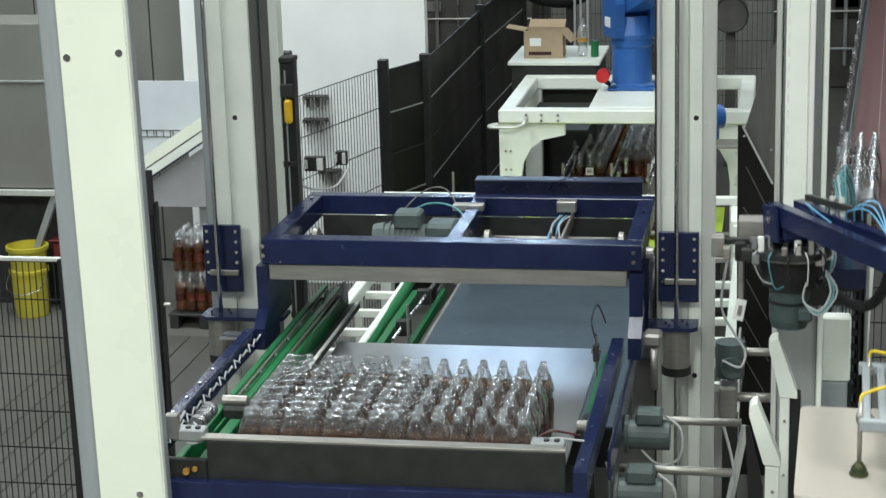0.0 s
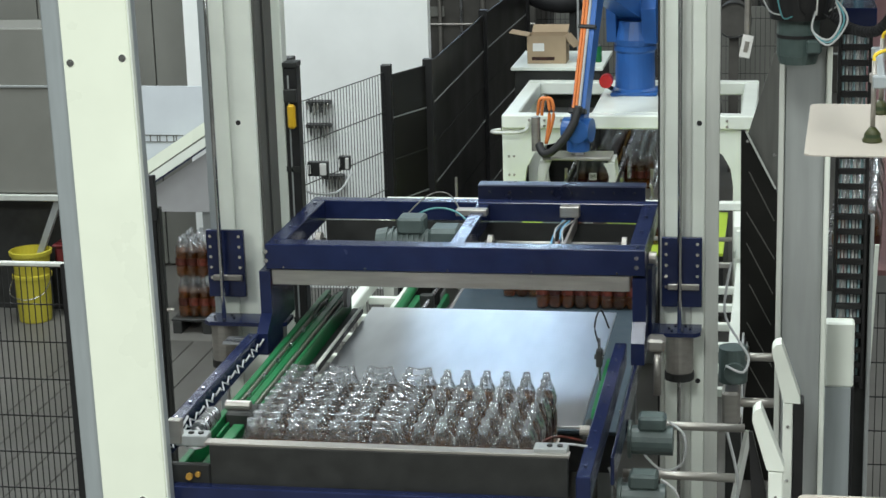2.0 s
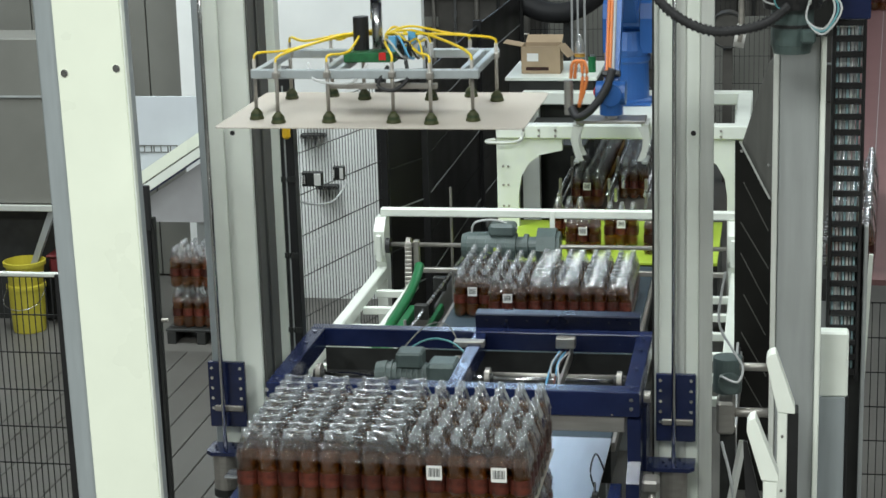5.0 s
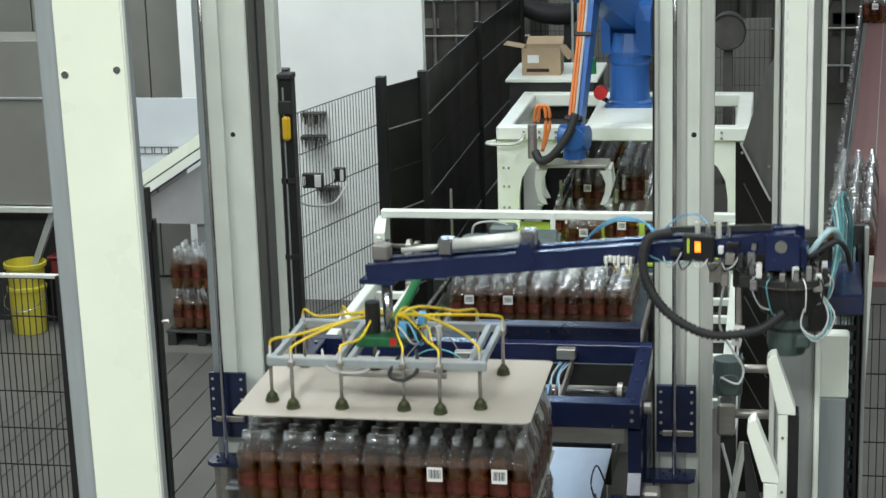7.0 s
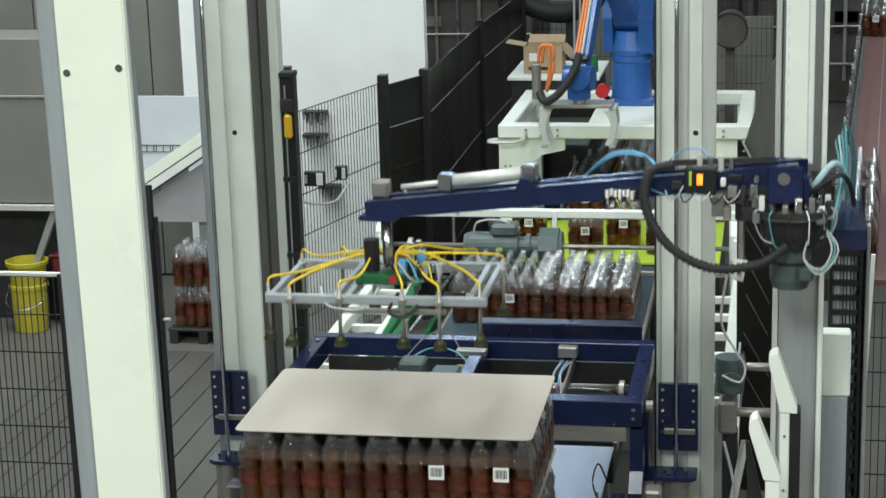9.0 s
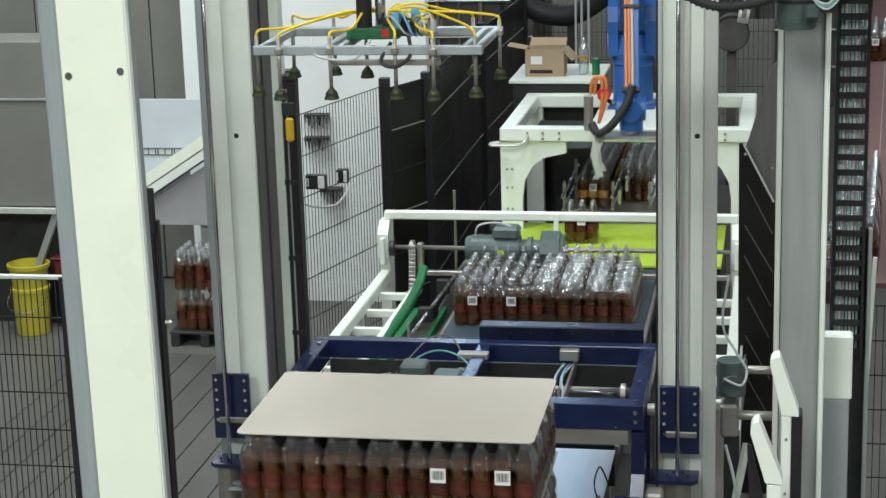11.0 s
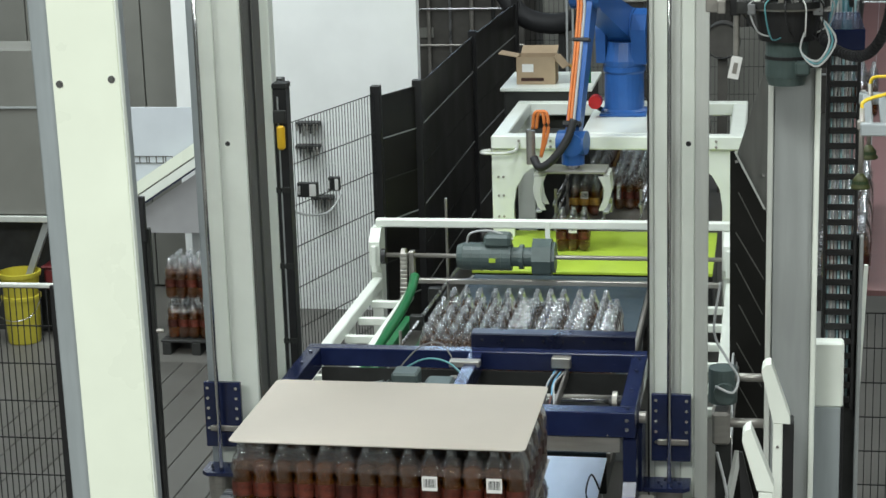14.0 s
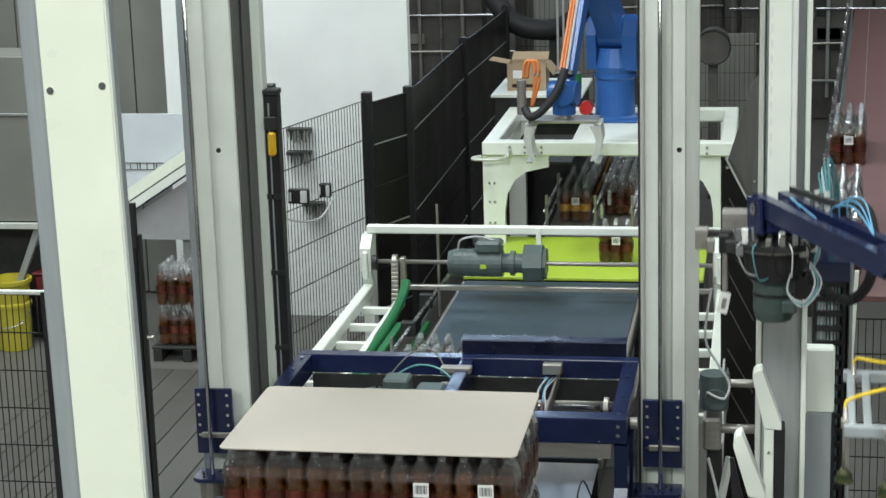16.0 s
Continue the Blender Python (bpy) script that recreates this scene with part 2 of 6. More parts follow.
def tube(bm, pts, r, seg=8, sub=5):
    """A round hose through points, smoothed."""
    P = [Vector(p) for p in pts]
    line = []
    for i in range(len(P) - 1):
        a, b, c, d = P[max(i - 1, 0)], P[i], P[i + 1], P[min(i + 2, len(P) - 1)]
        for k in range(sub):
            t = k / sub
            line.append(0.5 * ((2 * b) + (c - a) * t + (2 * a - 5 * b + 4 * c - d) * t * t + (3 * b - a - 3 * c + d) * t ** 3))
    line.append(P[-1])
    rings = []
    for i, p in enumerate(line):
        d = (line[min(i + 1, len(line) - 1)] - line[max(i - 1, 0)]).normalized()
        q = d.to_track_quat("Z", "Y")
        rings.append([bm.verts.new(p + q @ Vector((r * math.cos(2 * math.pi * k / seg), r * math.sin(2 * math.pi * k / seg), 0))) for k in range(seg)])
    for a, b in zip(rings, rings[1:]):
        for k in range(seg):
            bm.faces.new((a[k], a[(k + 1) % seg], b[(k + 1) % seg], b[k]))
    bm.faces.new(list(reversed(rings[0])))
    bm.faces.new(rings[-1])
    return bm


def T(pts, r, seg=8, sub=5):
    return tube(bmesh.new(), pts, r, seg, sub)


def lathe(prof, seg=16, bm=None, at=(0, 0, 0)):
    bm = bm or bmesh.new()
    rings = []
    for r, z in prof:
        rings.append([bm.verts.new((at[0] + r * math.cos(2 * math.pi * k / seg), at[1] + r * math.sin(2 * math.pi * k / seg), at[2] + z)) for k in range(seg)])
    for a, b in zip(rings, rings[1:]):
        for k in range(seg):
            bm.faces.new((a[k], a[(k + 1) % seg], b[(k + 1) % seg], b[k]))
    bm.faces.new(list(reversed(rings[0])))
    bm.faces.new(rings[-1])
    return bm


def prism(bm, pts, axis, a, b):
    """A flat outline pushed along an axis from a to b; pts are the two other coordinates in order."""
    def at(p, v):
        return {"x": (v, p[0], p[1]), "y": (p[0], v, p[1]), "z": (p[0], p[1], v)}[axis]
    va = [bm.verts.new(at(p, a)) for p in pts]
    vb = [bm.verts.new(at(p, b)) for p in pts]
    n = len(pts)
    bm.faces.new(va)
    bm.faces.new(list(reversed(vb)))
    for i in range(n):
        bm.faces.new((va[i], vb[i], vb[(i + 1) % n], va[(i + 1) % n]))
    bmesh.ops.recalc_face_normals(bm, faces=bm.faces)
    return bm


def bar(bm, p, q, w, h):
    """A rectangular bar from p to q, w wide and h high."""
    p, q = Vector(p), Vector(q)
    d = (q - p)
    side = d.cross(Vector((0, 0, 1)))
    if side.length < 1e-6:
        side = Vector((1, 0, 0))
    side.normalize()
    up = side.cross(d).normalized()
    vs = []
    for e in (p, q):
        for s, u in ((-1, -1), (1, -1), (1, 1), (-1, 1)):
            vs.append(bm.verts.new(e + side * (s * w / 2) + up * (u * h / 2)))
    for f in ((0, 1, 2, 3), (7, 6, 5, 4), (0, 4, 5, 1), (1, 5, 6, 2), (2, 6, 7, 3), (3, 7, 4, 0)):
        bm.faces.new([vs[i] for i in f])
    bmesh.ops.recalc_face_normals(bm, faces=bm.faces)
    return bm


def BAR(p, q, w, h):
    return bar(bmesh.new(), p, q, w, h)


def bolt(parent, p, n, r=0.009, mt=None):
    p, n = Vector(p), Vector(n)
    part("bolt", C(p, p + n * 0.007, r, 6), mt or CHROME, parent)

# ---- the hall ----
setting("floor", B(-14, -14, -0.2, 14, 26, 0.0, bev=0), FLOORM, "grey worn concrete factory hall floor", "floor")
setting("wall_north", B(-14, 25.8, 0, 14, 26, 9, bev=0), WALLM, "plain pale factory hall wall", "wall")
setting("wall_south", B(-14, -14, 0, 14, -13.8, 9, bev=0), WALLM, "plain pale factory hall wall", "wall")
setting("wall_west", B(-14.2, -14, 0, -14, 26, 9, bev=0), WALLM, "plain pale factory hall wall", "wall")
setting("wall_east", B(14, -14, 0, 14.2, 26, 9, bev=0), WALLM, "plain pale factory hall wall", "wall")
setting("ceiling", B(-14, -14, 9, 14, 26, 9.2, bev=0), WALLM, "plain pale factory hall ceiling", "ceiling")


# ---- machine frame ----
def front_post():
    p = thing("front_post", "cream-white coated machine post with grey aluminium profile", "post", at=(-0.35, -0.3, 0))
    part("panel", B(-0.465, -0.305, 0.0, -0.205, -0.29, 4.6, bev=0.003), CREAM, p)
    part("edge_strip", B(-0.2045, -0.302, 0.0, -0.1985, -0.272, 4.6, bev=0.001), WHITE, p)
    # the side profile's shade comes from its darker grey colour
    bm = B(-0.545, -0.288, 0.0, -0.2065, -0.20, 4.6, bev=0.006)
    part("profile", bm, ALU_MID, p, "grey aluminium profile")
    for x, z in ((-0.437, 3.25), (-0.235, 3.265), (-0.30, 1.53)):
        bm = C((x, -0.305, z), (x, -0.309, z), 0.014, 14)
        cyl(bm, (x, -0.309, z), (x, -0.314, z), 0.008, 6)
        part("bolt", bm, CHROME, p)
    p.rotation_euler.y = -0.012
    p.location.x += 0.014
    part("side_peg", C((-0.60, -0.25, 1.24), (-0.54, -0.25, 1.24), 0.012, 12), STEEL_DULL, p)
    return p


front_post()


def lift_column(x0, x1, inner):
    """Tall slotted aluminium column with its lifting screw; inner is the side that faces the lift head."""
    c = thing("lift_column", "tall light grey aluminium lift column with slots", "column", "lift columns", at=((x0 + x1) / 2, 2.3, 0))
    w = x1 - x0
    # profile made of three upright lands with grooves between them
    part("core", B(x0 + 0.01, 2.112, 0, x1 - 0.01, 2.42, 5.0, bev=0.002), ALU, c)
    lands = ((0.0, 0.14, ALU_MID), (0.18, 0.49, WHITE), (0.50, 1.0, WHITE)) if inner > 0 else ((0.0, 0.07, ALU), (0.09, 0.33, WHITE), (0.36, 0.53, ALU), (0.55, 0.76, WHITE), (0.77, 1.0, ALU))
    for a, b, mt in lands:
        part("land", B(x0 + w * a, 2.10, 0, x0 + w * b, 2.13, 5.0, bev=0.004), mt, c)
    s = x1 if inner > 0 else x0
    # inner faces are the same aluminium; their shade is put into the dark colours
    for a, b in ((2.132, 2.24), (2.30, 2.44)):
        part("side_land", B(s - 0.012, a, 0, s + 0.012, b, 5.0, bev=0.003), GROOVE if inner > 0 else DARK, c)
    part("slot", B(s - 0.006, 2.242, 0, s + 0.006, 2.298, 5.0, bev=0), DARK, c, "dark slot")
    hx = x0 + w * 0.66
    for z in ((2.56,) if inner > 0 else (2.57, 1.27)):
        part("hole", C((hx, 2.0995, z), (hx, 2.104, z), 0.013, 14), BLACK, c, "dark round hole")
    if inner < 0:
        part("hole", C((hx - 0.075, 2.0995, 1.27), (hx - 0.075, 2.104, 1.27), 0.013, 14), BLACK, c, "dark round hole")
    rx = x0 + w * (0.30 if inner > 0 else 0.36)
    part("lifting_screw", C((rx, 1.985, 0.05), (rx, 1.985, 5.0), 0.011, 14), CHROME, c, "polished steel screw", smooth=True)
    part("foot", B(x0 - 0.06, 2.0, 0, x1 + 0.06, 2.5, 0.03), DARK, c)
    return c


lift_column(-0.735, -0.465, 1)
lift_column(1.547, 1.832, -1)
rp = thing("guard_post", "white and grey slotted upright behind the lift column", "post", at=(-0.42, 2.8, 0))
part("upright", B(-0.585, 2.70, 0, -0.478, 2.80, 5.0), WHITE, rp)
part("slot", B(-0.560, 2.695, 0, -0.548, 2.6995, 5.0, bev=0), ALU_DARK, rp)
sp = thing("sensor_post", "black light curtain post with a yellow capped sensor", "post", at=(-0.43, 2.73, 0))
part("post", B(-0.474, 2.69, 0, -0.402, 2.78, 2.74, bev=0.004), BLACK, sp)
part("post_strip", B(-0.452, 2.684, 0.3, -0.444, 2.6895, 2.70, bev=0), ALU_DARK, sp)
part("yellow_cap", B(-0.452, 2.645, 2.42, -0.410, 2.6835, 2.55, bev=0.012), YBOX, sp, "amber yellow plastic cap")
part("cap_bracket", B(-0.470, 2.66, 2.56, -0.402, 2.6835, 2.63, bev=0.004), DARK, sp)
part("post_head", B(-0.478, 2.685, 2.741, -0.398, 2.785, 2.77, bev=0.004), DARK, sp)
for k in range(5):
    part("clamp", B(-0.478, 2.684, 0.5 + 0.42 * k, -0.398, 2.6895, 0.53 + 0.42 * k, bev=0.001), DARK, sp)


# ---- lift head, built at its upper place ----
def gear_motor(parent, x, y, z, s=1.0, flip=1, name="gear_motor"):
    m = part(name, C((x, y, z), (x + flip * 0.19 * s, y, z), 0.062 * s, 18), MOTOR, parent, "grey-green cast gear motor", smooth=False)
    bm = bmesh.new()
    for k in range(7):
        xx = x + flip * (0.02 + 0.024 * k) * s
        cyl(bm, (xx, y, z), (xx + flip * 0.008 * s, y, z), 0.072 * s, 18)
    tagged(part("fin_stack", bm, MOTOR, m), kind="stuff")
    part("terminal_box", B(x + flip * 0.05 * s, y - 0.06 * s, z + 0.05 * s, x + flip * 0.17 * s, y + 0.06 * s, z + 0.125 * s, bev=0.012), MOTOR, m)
    part("gearbox", B(x + flip * 0.19 * s, y - 0.075 * s, z - 0.09 * s, x + flip * 0.33 * s, y + 0.075 * s, z + 0.08 * s, bev=0.02), MOTOR, m)
    part("fan_cover", C((x, y, z), (x - flip * 0.05 * s, y, z), 0.07 * s, 18, 0.06 * s), MOTOR, m)
    return m


head = thing("lift_head", "navy blue steel layer lifting head with motor drive", "lift head")


def build_head():
    zt = 2.066
    part("front_beam", B(-0.31, 1.60, zt - 0.125, 1.51, 1.70, zt), NAVY, head)
    part("back_beam", B(-0.31, 2.52, zt - 0.10, 1.51, 2.60, zt), NAVY, head)
    for x in (-0.31, 1.43):
        part("side_beam", B(x, 1.702, zt - 0.11, x + 0.08, 2.518, zt), NAVY, head)
    part("middle_beam", B(0.575, 1.702, zt - 0.10, 0.645, 2.518, zt - 0.002), NAVY, head)
    part("scraper", B(-0.285, 1.612, zt - 0.205, 1.44, 1.63, zt - 0.127), STEEL_DULL, head, "dull bare steel strip")
    part("rear_lip", prism(bmesh.new(), [(2.602, 1.97), (2.602, 2.135), (2.612, 2.14), (2.70, 2.14), (2.70, 2.12), (2.62, 2.12), (2.62, 1.97)], "x", 0.57, 1.44), NAVY_SHADED, head)
    for k in range(8):
        bolt(head, (0.63 + k * 0.108, 2.601, 2.105), (0, -1, 0), 0.007, BLACK)
    for s, x0, x1 in ((-1, -0.345, -0.290), (1, 1.452, 1.515)):
        # leg that runs out into the forward rail
        part("leg", prism(bmesh.new(), [(1.60, 1.93), (1.60, 1.72), (1.50, 1.645), (1.50, 1.54), (1.78, 1.54), (1.78, 1.93)], "x", x0, x1), NAVY, head)
        xx0, xx1 = (-0.385, -0.332) if s < 0 else (1.378, 1.434)
        part("side_rail", B(xx0, -0.19, 1.545, xx1, 1.498, 1.648), NAVY, head)
        for k in range(9):
            bolt(head, (xx0 + 0.027, -0.08 + k * 0.19, 1.648), (0, 0, 1), 0.007)
        for z in (2.03, 1.985):
            bolt(head, ((x0 + x1) / 2 - 0.012 * s, 1.60, z), (0, -1, 0), 0.011)
        for y in (1.66, 1.95, 2.25, 2.45):
            bolt(head, ((-0.27 if s < 0 else 1.47), y, zt), (0, 0, 1), 0.010)
        # plates that join the head to the lift columns
        b0, b1 = (-0.74, -0.545) if s < 0 else (1.56, 1.755)
        br = part("column_bracket", B(b0, 2.03, 1.67, b1, 2.055, 2.02, bev=0.003), NAVY, head)
        part("pressure_plate", B(b0 + 0.03, 2.012, 1.76, b1 - 0.012, 2.028, 1.79), STEEL_DULL, br)
        for k in range(5):
            for xb in (b0 + 0.022, b1 - 0.022):
                bolt(br, (xb, 2.03, 1.99 - k * 0.054), (0, -1, 0), 0.009)
        f0, f1 = (b0, -0.31) if s < 0 else (1.50, b1)
        fl = part("screw_flange", prism(bmesh.new(), [(f0, 2.06), (f0, 1.93), (f0 + 0.03, 1.90), (f1 - 0.03, 1.90), (f1, 1.93), (f1, 2.06)], "z", 1.555, 1.575), NAVY, head)
        part("flange_web", B(-0.33 if s < 0 else 1.50, 1.78, 1.60, -0.30 if s < 0 else 1.53, 2.06, 1.93), NAVY, head)
        nx = -0.654 if s < 0 else 1.65
        part("screw_nut", C((nx, 1.985, 1.36), (nx, 1.985, 1.553), 0.068, 24), STEEL_DULL, fl, "turned steel nut", smooth=False)
        part("nut_cap", C((nx, 1.985, 1.32), (nx, 1.985, 1.358), 0.072, 24), DARK, fl)
        for a in range(6):
            bolt(fl, (nx + 0.052 * math.cos(a), 1.985 + 0.052 * math.sin(a), 1.575), (0, 0, 1), 0.007, DARK)
    for k in range(5):
        bolt(head, (-0.22 + k * 0.40, 1.60, 1.955), (0, -1, 0), 0.005)
    # front stop that closes the layer
    part("front_stop", B(-0.075, -0.150, 1.50, 1.345, -0.125, 1.705, bev=0.003), DARK, head, "dark steel stop plate")
    part("stop_edge", B(-0.095, -0.152, 1.706, 1.35, -0.10, 1.718, bev=0.002), STEEL_DULL, head)
    part("front_beam_low", B(-0.385, -0.20, 1.40, 1.434, -0.153, 1.548), NAVY, head)
    part("rail_cover", B(-0.26, -0.150, 1.50, -0.078, -0.125, 1.625, bev=0.006), DARK, head)
    part("brass_fitting", C((-0.16, -0.152, 1.575), (-0.16, -0.168, 1.575), 0.014, 8), LABELY, head, "small brass fitting")
    part("brass_fitting", C((-0.125, -0.152, 1.585), (-0.125, -0.165, 1.585), 0.011, 8), LABELY, head, "small brass fitting")
    for x in (-0.16, 1.27):
        b = part("stop_bracket", B(x - 0.06, -0.13, 1.69, x + 0.07, -0.06, 1.735), ALU_DARK, head)
        bolt(b, (x, -0.10, 1.735), (0, 0, 1), 0.012, DARK)
        bolt(b, (x + 0.04, -0.10, 1.735), (0, 0, 1), 0.012, DARK)
    part("cylinder", C((-0.17, 0.02, 1.70), (-0.17, 0.22, 1.70), 0.035, 16), STEEL, head, "short pneumatic cylinder")
    part("sensor_hose", T([(-0.17, 0.0, 1.72), (-0.10, -0.08, 1.69), (-0.15, -0.12, 1.68), (-0.23, -0.05, 1.70), (-0.24, 0.10, 1.73)], 0.006), CABLE, head)
    part("corner_angle", B(-0.245, -0.14, 1.70, -0.19, -0.10, 1.80), STEEL_DULL, head)
    part("red_hose", T([(1.38, 0.06, 1.70), (1.28, 0.02, 1.73), (1.22, 0.0, 1.70), (1.26, -0.06, 1.685), (1.34, -0.07, 1.69)], 0.005), LABELM, head)
    part("blue_hose", T([(1.40, 0.03, 1.69), (1.29, -0.02, 1.715), (1.225, -0.03, 1.69), (1.27, -0.08, 1.675), (1.34, -0.09, 1.68)], 0.005), CABLE, head)
    # green plastic slide rails and chain guard
    for x, z, w, y0 in ((-0.235, 1.60, 0.030, -0.12), (-0.192, 1.575, 0.012, 0.30), (-0.165, 1.59, 0.034, 0.62), (-0.118, 1.57, 0.022, 0.62), (-0.158, 1.575, 0.05, -0.12)):
        part("slide_rail", B(x, y0, z - 0.09, x + w, 2.45 if y0 > 0 else (0.45 if x > -0.2 else 2.45), z, bev=0.004), GREEN, head, "green plastic slide rail")
    for x, z in ((-0.1985, 1.58), (-0.126, 1.575)):
        bm = bmesh.new()
        for k in range(52):
            y = 0.55 + k * 0.036
            box(bm, x - 0.006, y, z - 0.01, x + 0.004, y + 0.022, z + 0.008, bev=0)
        part("guide_chain", bm, STEEL_DULL, head)
    part("rail_end", B(-0.20, 0.47, 1.50, -0.07, 0.60, 1.615, bev=0.01), DARK, head)
    part("rail_end", C((-0.21, 0.53, 1.63), (-0.10, 0.53, 1.63), 0.022, 14), STEEL_DULL, head)
    part("inner_gutter", B(-0.092, 0.05, 1.470, -0.036, 2.45, 1.50, bev=0.003), DARK, head)
    part("gutter_edge", B(-0.052, 0.62, 1.5005, -0.036, 2.45, 1.512, bev=0.002), WHITE, head)
    for k in range(7):
        y = 0.75 + k * 0.24
        part("rail_clip", B(-0.178, y, 1.5905, -0.165, y + 0.03, 1.612, bev=0.003), STEEL, head)
    part("pinion", C((-0.095, 2.30, 1.60), (-0.075, 2.30, 1.60), 0.05, 18), CABLE, head)
    part("slide_rail", prism(bmesh.new(), [(0.62, 1.545), (1.40, 1.545), (1.40, 1.60), (0.70, 1.605), (0.62, 1.59)], "x", 1.352, 1.374), GREEN, head, "green plastic slide rail")
    part("guide_frame", B(-0.255, -0.10, 1.45, -0.06, 2.45, 1.465), DARK, head)
    bm = bmesh.new()
    for k in range(40):
        y = 0.0 + k * 0.04
        bar(bm, (-0.318 + 0.008 * (k % 3), y, 1.60 + 0.024 * (k % 2)), (-0.306 - 0.008 * (k % 3), y + 0.045, 1.624 - 0.024 * (k % 2)), 0.006, 0.006)
    part("wire_loom", bm, CABLE, head)
    part("side_sensor", B(1.315, 1.24, 1.61, 1.342, 1.29, 1.69, bev=0.004), DARK, head)
    part("sensor_rod", C((1.328, 1.265, 1.54), (1.328, 1.265, 1.74), 0.007, 8), STEEL, head)
    part("sensor_clip", B(1.306, 1.25, 1.645, 1.35, 1.285, 1.662, bev=0.002), STEEL, head)
    part("chain_end", B(1.335, 0.40, 1.53, 1.375, 0.60, 1.60, bev=0.01), DARK, head)
    part("chain_end", C((1.33, 0.42, 1.61), (1.37, 0.42, 1.61), 0.022, 12), STEEL_DULL, head)
    part("sensor_cable", T([(1.33, 1.27, 1.70), (1.31, 1.25, 1.80), (1.33, 1.32, 1.86), (1.36, 1.4, 1.75)], 0.004), RUBBER, head)
    # drive between the beams
    gear_motor(head, 0.20, 2.06, 1.965, 1.12)
    part("drive_shaft", C((-0.20, 2.16, 1.93), (1.40, 2.16, 1.93), 0.013, 12), CHROME, head, smooth=True)
    part("drive_shaft", C((0.66, 2.26, 1.915), (1.40, 2.26, 1.915), 0.016, 12), STEEL_DULL, head, smooth=True)
    for x in (-0.18, 0.70, 1.37):
        w = part("chain_wheel", C((x - 0.012, 2.16, 1.93), (x + 0.012, 2.16, 1.93), 0.055, 18), STEEL_DULL, head)
        part("hub", C((x - 0.03, 2.16, 1.93), (x + 0.03, 2.16, 1.93), 0.026, 12), DARK, w)
    part("bearing_block", B(0.52, 2.05, 1.93, 0.575, 2.22, 2.03), STEEL_DULL, head)
    part("joint_plate", B(0.50, 2.30, 2.045, 0.66, 2.36, 2.078), STEEL_DULL, head)
    part("green_hose", T([(0.20, 2.35, 1.98), (0.35, 2.38, 2.06), (0.50, 2.30, 2.07), (0.62, 2.2, 2.0)], 0.005), TEAL, head)
    part("loop_cable", T([(0.22, 2.2, 2.02), (0.33, 2.4, 2.12), (0.45, 2.42, 2.13), (0.55, 2.30, 2.02)], 0.004), GROOVE, head)
    for k, mt in enumerate((CYAN, CABLE, RUBBER, CYAN, LABELM, CABLE)):
        x = 1.025 + k * 0.011
        part("cable", T([(x - 0.03 + 0.02 * (k % 3), 1.71, 1.93 + 0.01 * (k % 2)), (x + 0.012 * (k % 2), 1.9, 1.985 + 0.012 * (k % 3)), (x - 0.008 * (k % 3), 2.15, 2.00 + 0.02 * (k % 2)), (x + 0.012, 2.42, 2.0)], 0.0042 if k % 2 else 0.006), mt, head)
    part("cable_tray", B(1.085, 1.71, 1.94, 1.10, 2.5, 2.0), STEEL_DULL, head)
    part("tray_end", B(1.02, 2.40, 2.02, 1.12, 2.46, 2.075), STEEL_DULL, head)
    part("valve", B(1.13, 1.74, 1.93, 1.20, 1.80, 1.99), LIME, head, "lime green valve block")
    # added dark sheets that stand in for the shade inside the head
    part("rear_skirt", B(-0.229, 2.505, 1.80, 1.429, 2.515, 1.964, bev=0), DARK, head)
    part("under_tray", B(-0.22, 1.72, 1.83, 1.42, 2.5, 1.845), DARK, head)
    part("side_gear", C((1.516, 1.80, 1.98), (1.55, 1.80, 1.98), 0.03, 12), STEEL_DULL, head)
    # motors, brackets and rods on the outer flank
    for y, z in ((0.95, 1.38), (0.42, 1.32)):
        m = part("flank_motor", C((1.50, y, z), (1.68, y, z), 0.065, 18), MOTOR, head, "grey-green cast motor")
        part("terminal_box", B(1.53, y - 0.05, z + 0.055, 1.65, y + 0.05, z + 0.12, bev=0.012), MOTOR, m)
        part("flange", C((1.485, y, z), (1.50, y, z), 0.085, 18), MOTOR, m)
        part("motor_cable", T([(1.66, y, z + 0.09), (1.73, y - 0.02, z + 0.03), (1.72, y - 0.04, z - 0.09), (1.62, y - 0.03, z - 0.12), (1.50, y - 0.02, z + 0.02), (1.45, y - 0.02, z + 0.14)], 0.006), CABLE, m)
    part("flank_rod", C((1.50, 1.15, 1.378), (1.985, 1.15, 1.376), 0.019, 14), STEEL_DULL, head, smooth=True)
    part("flank_rod", C((1.48, 0.72, 1.312), (1.955, 0.72, 1.308), 0.019, 14), STEEL_DULL, head, smooth=True)
    part("flank_plate", B(1.465, 0.30, 1.42, 1.48, 1.55, 1.545), NAVY, head)
    part("air_cylinder", C((1.575, 1.5, 1.40), (1.575, 1.5, 1.62), 0.018, 14), STEEL_DULL, head, smooth=True)
    part("air_joint", B(1.53, 1.45, 1.62, 1.61, 1.56, 1.68, bev=0.012), STEEL_DULL, head)
    part("left_plate", B(-0.56, 1.62, 1.545, -0.40, 1.74, 1.555), STEEL, head)


build_head()
plate = part("support_plate", B(-0.03, 0.89, 1.440, 1.285, 2.64, 1.452, bev=0.002), PLATEM, head, "smooth bare metal carrying plate", at=(0.6, 1.7, 1.446))

# ---- bottles ----
BR, BH = 0.0425, 0.318


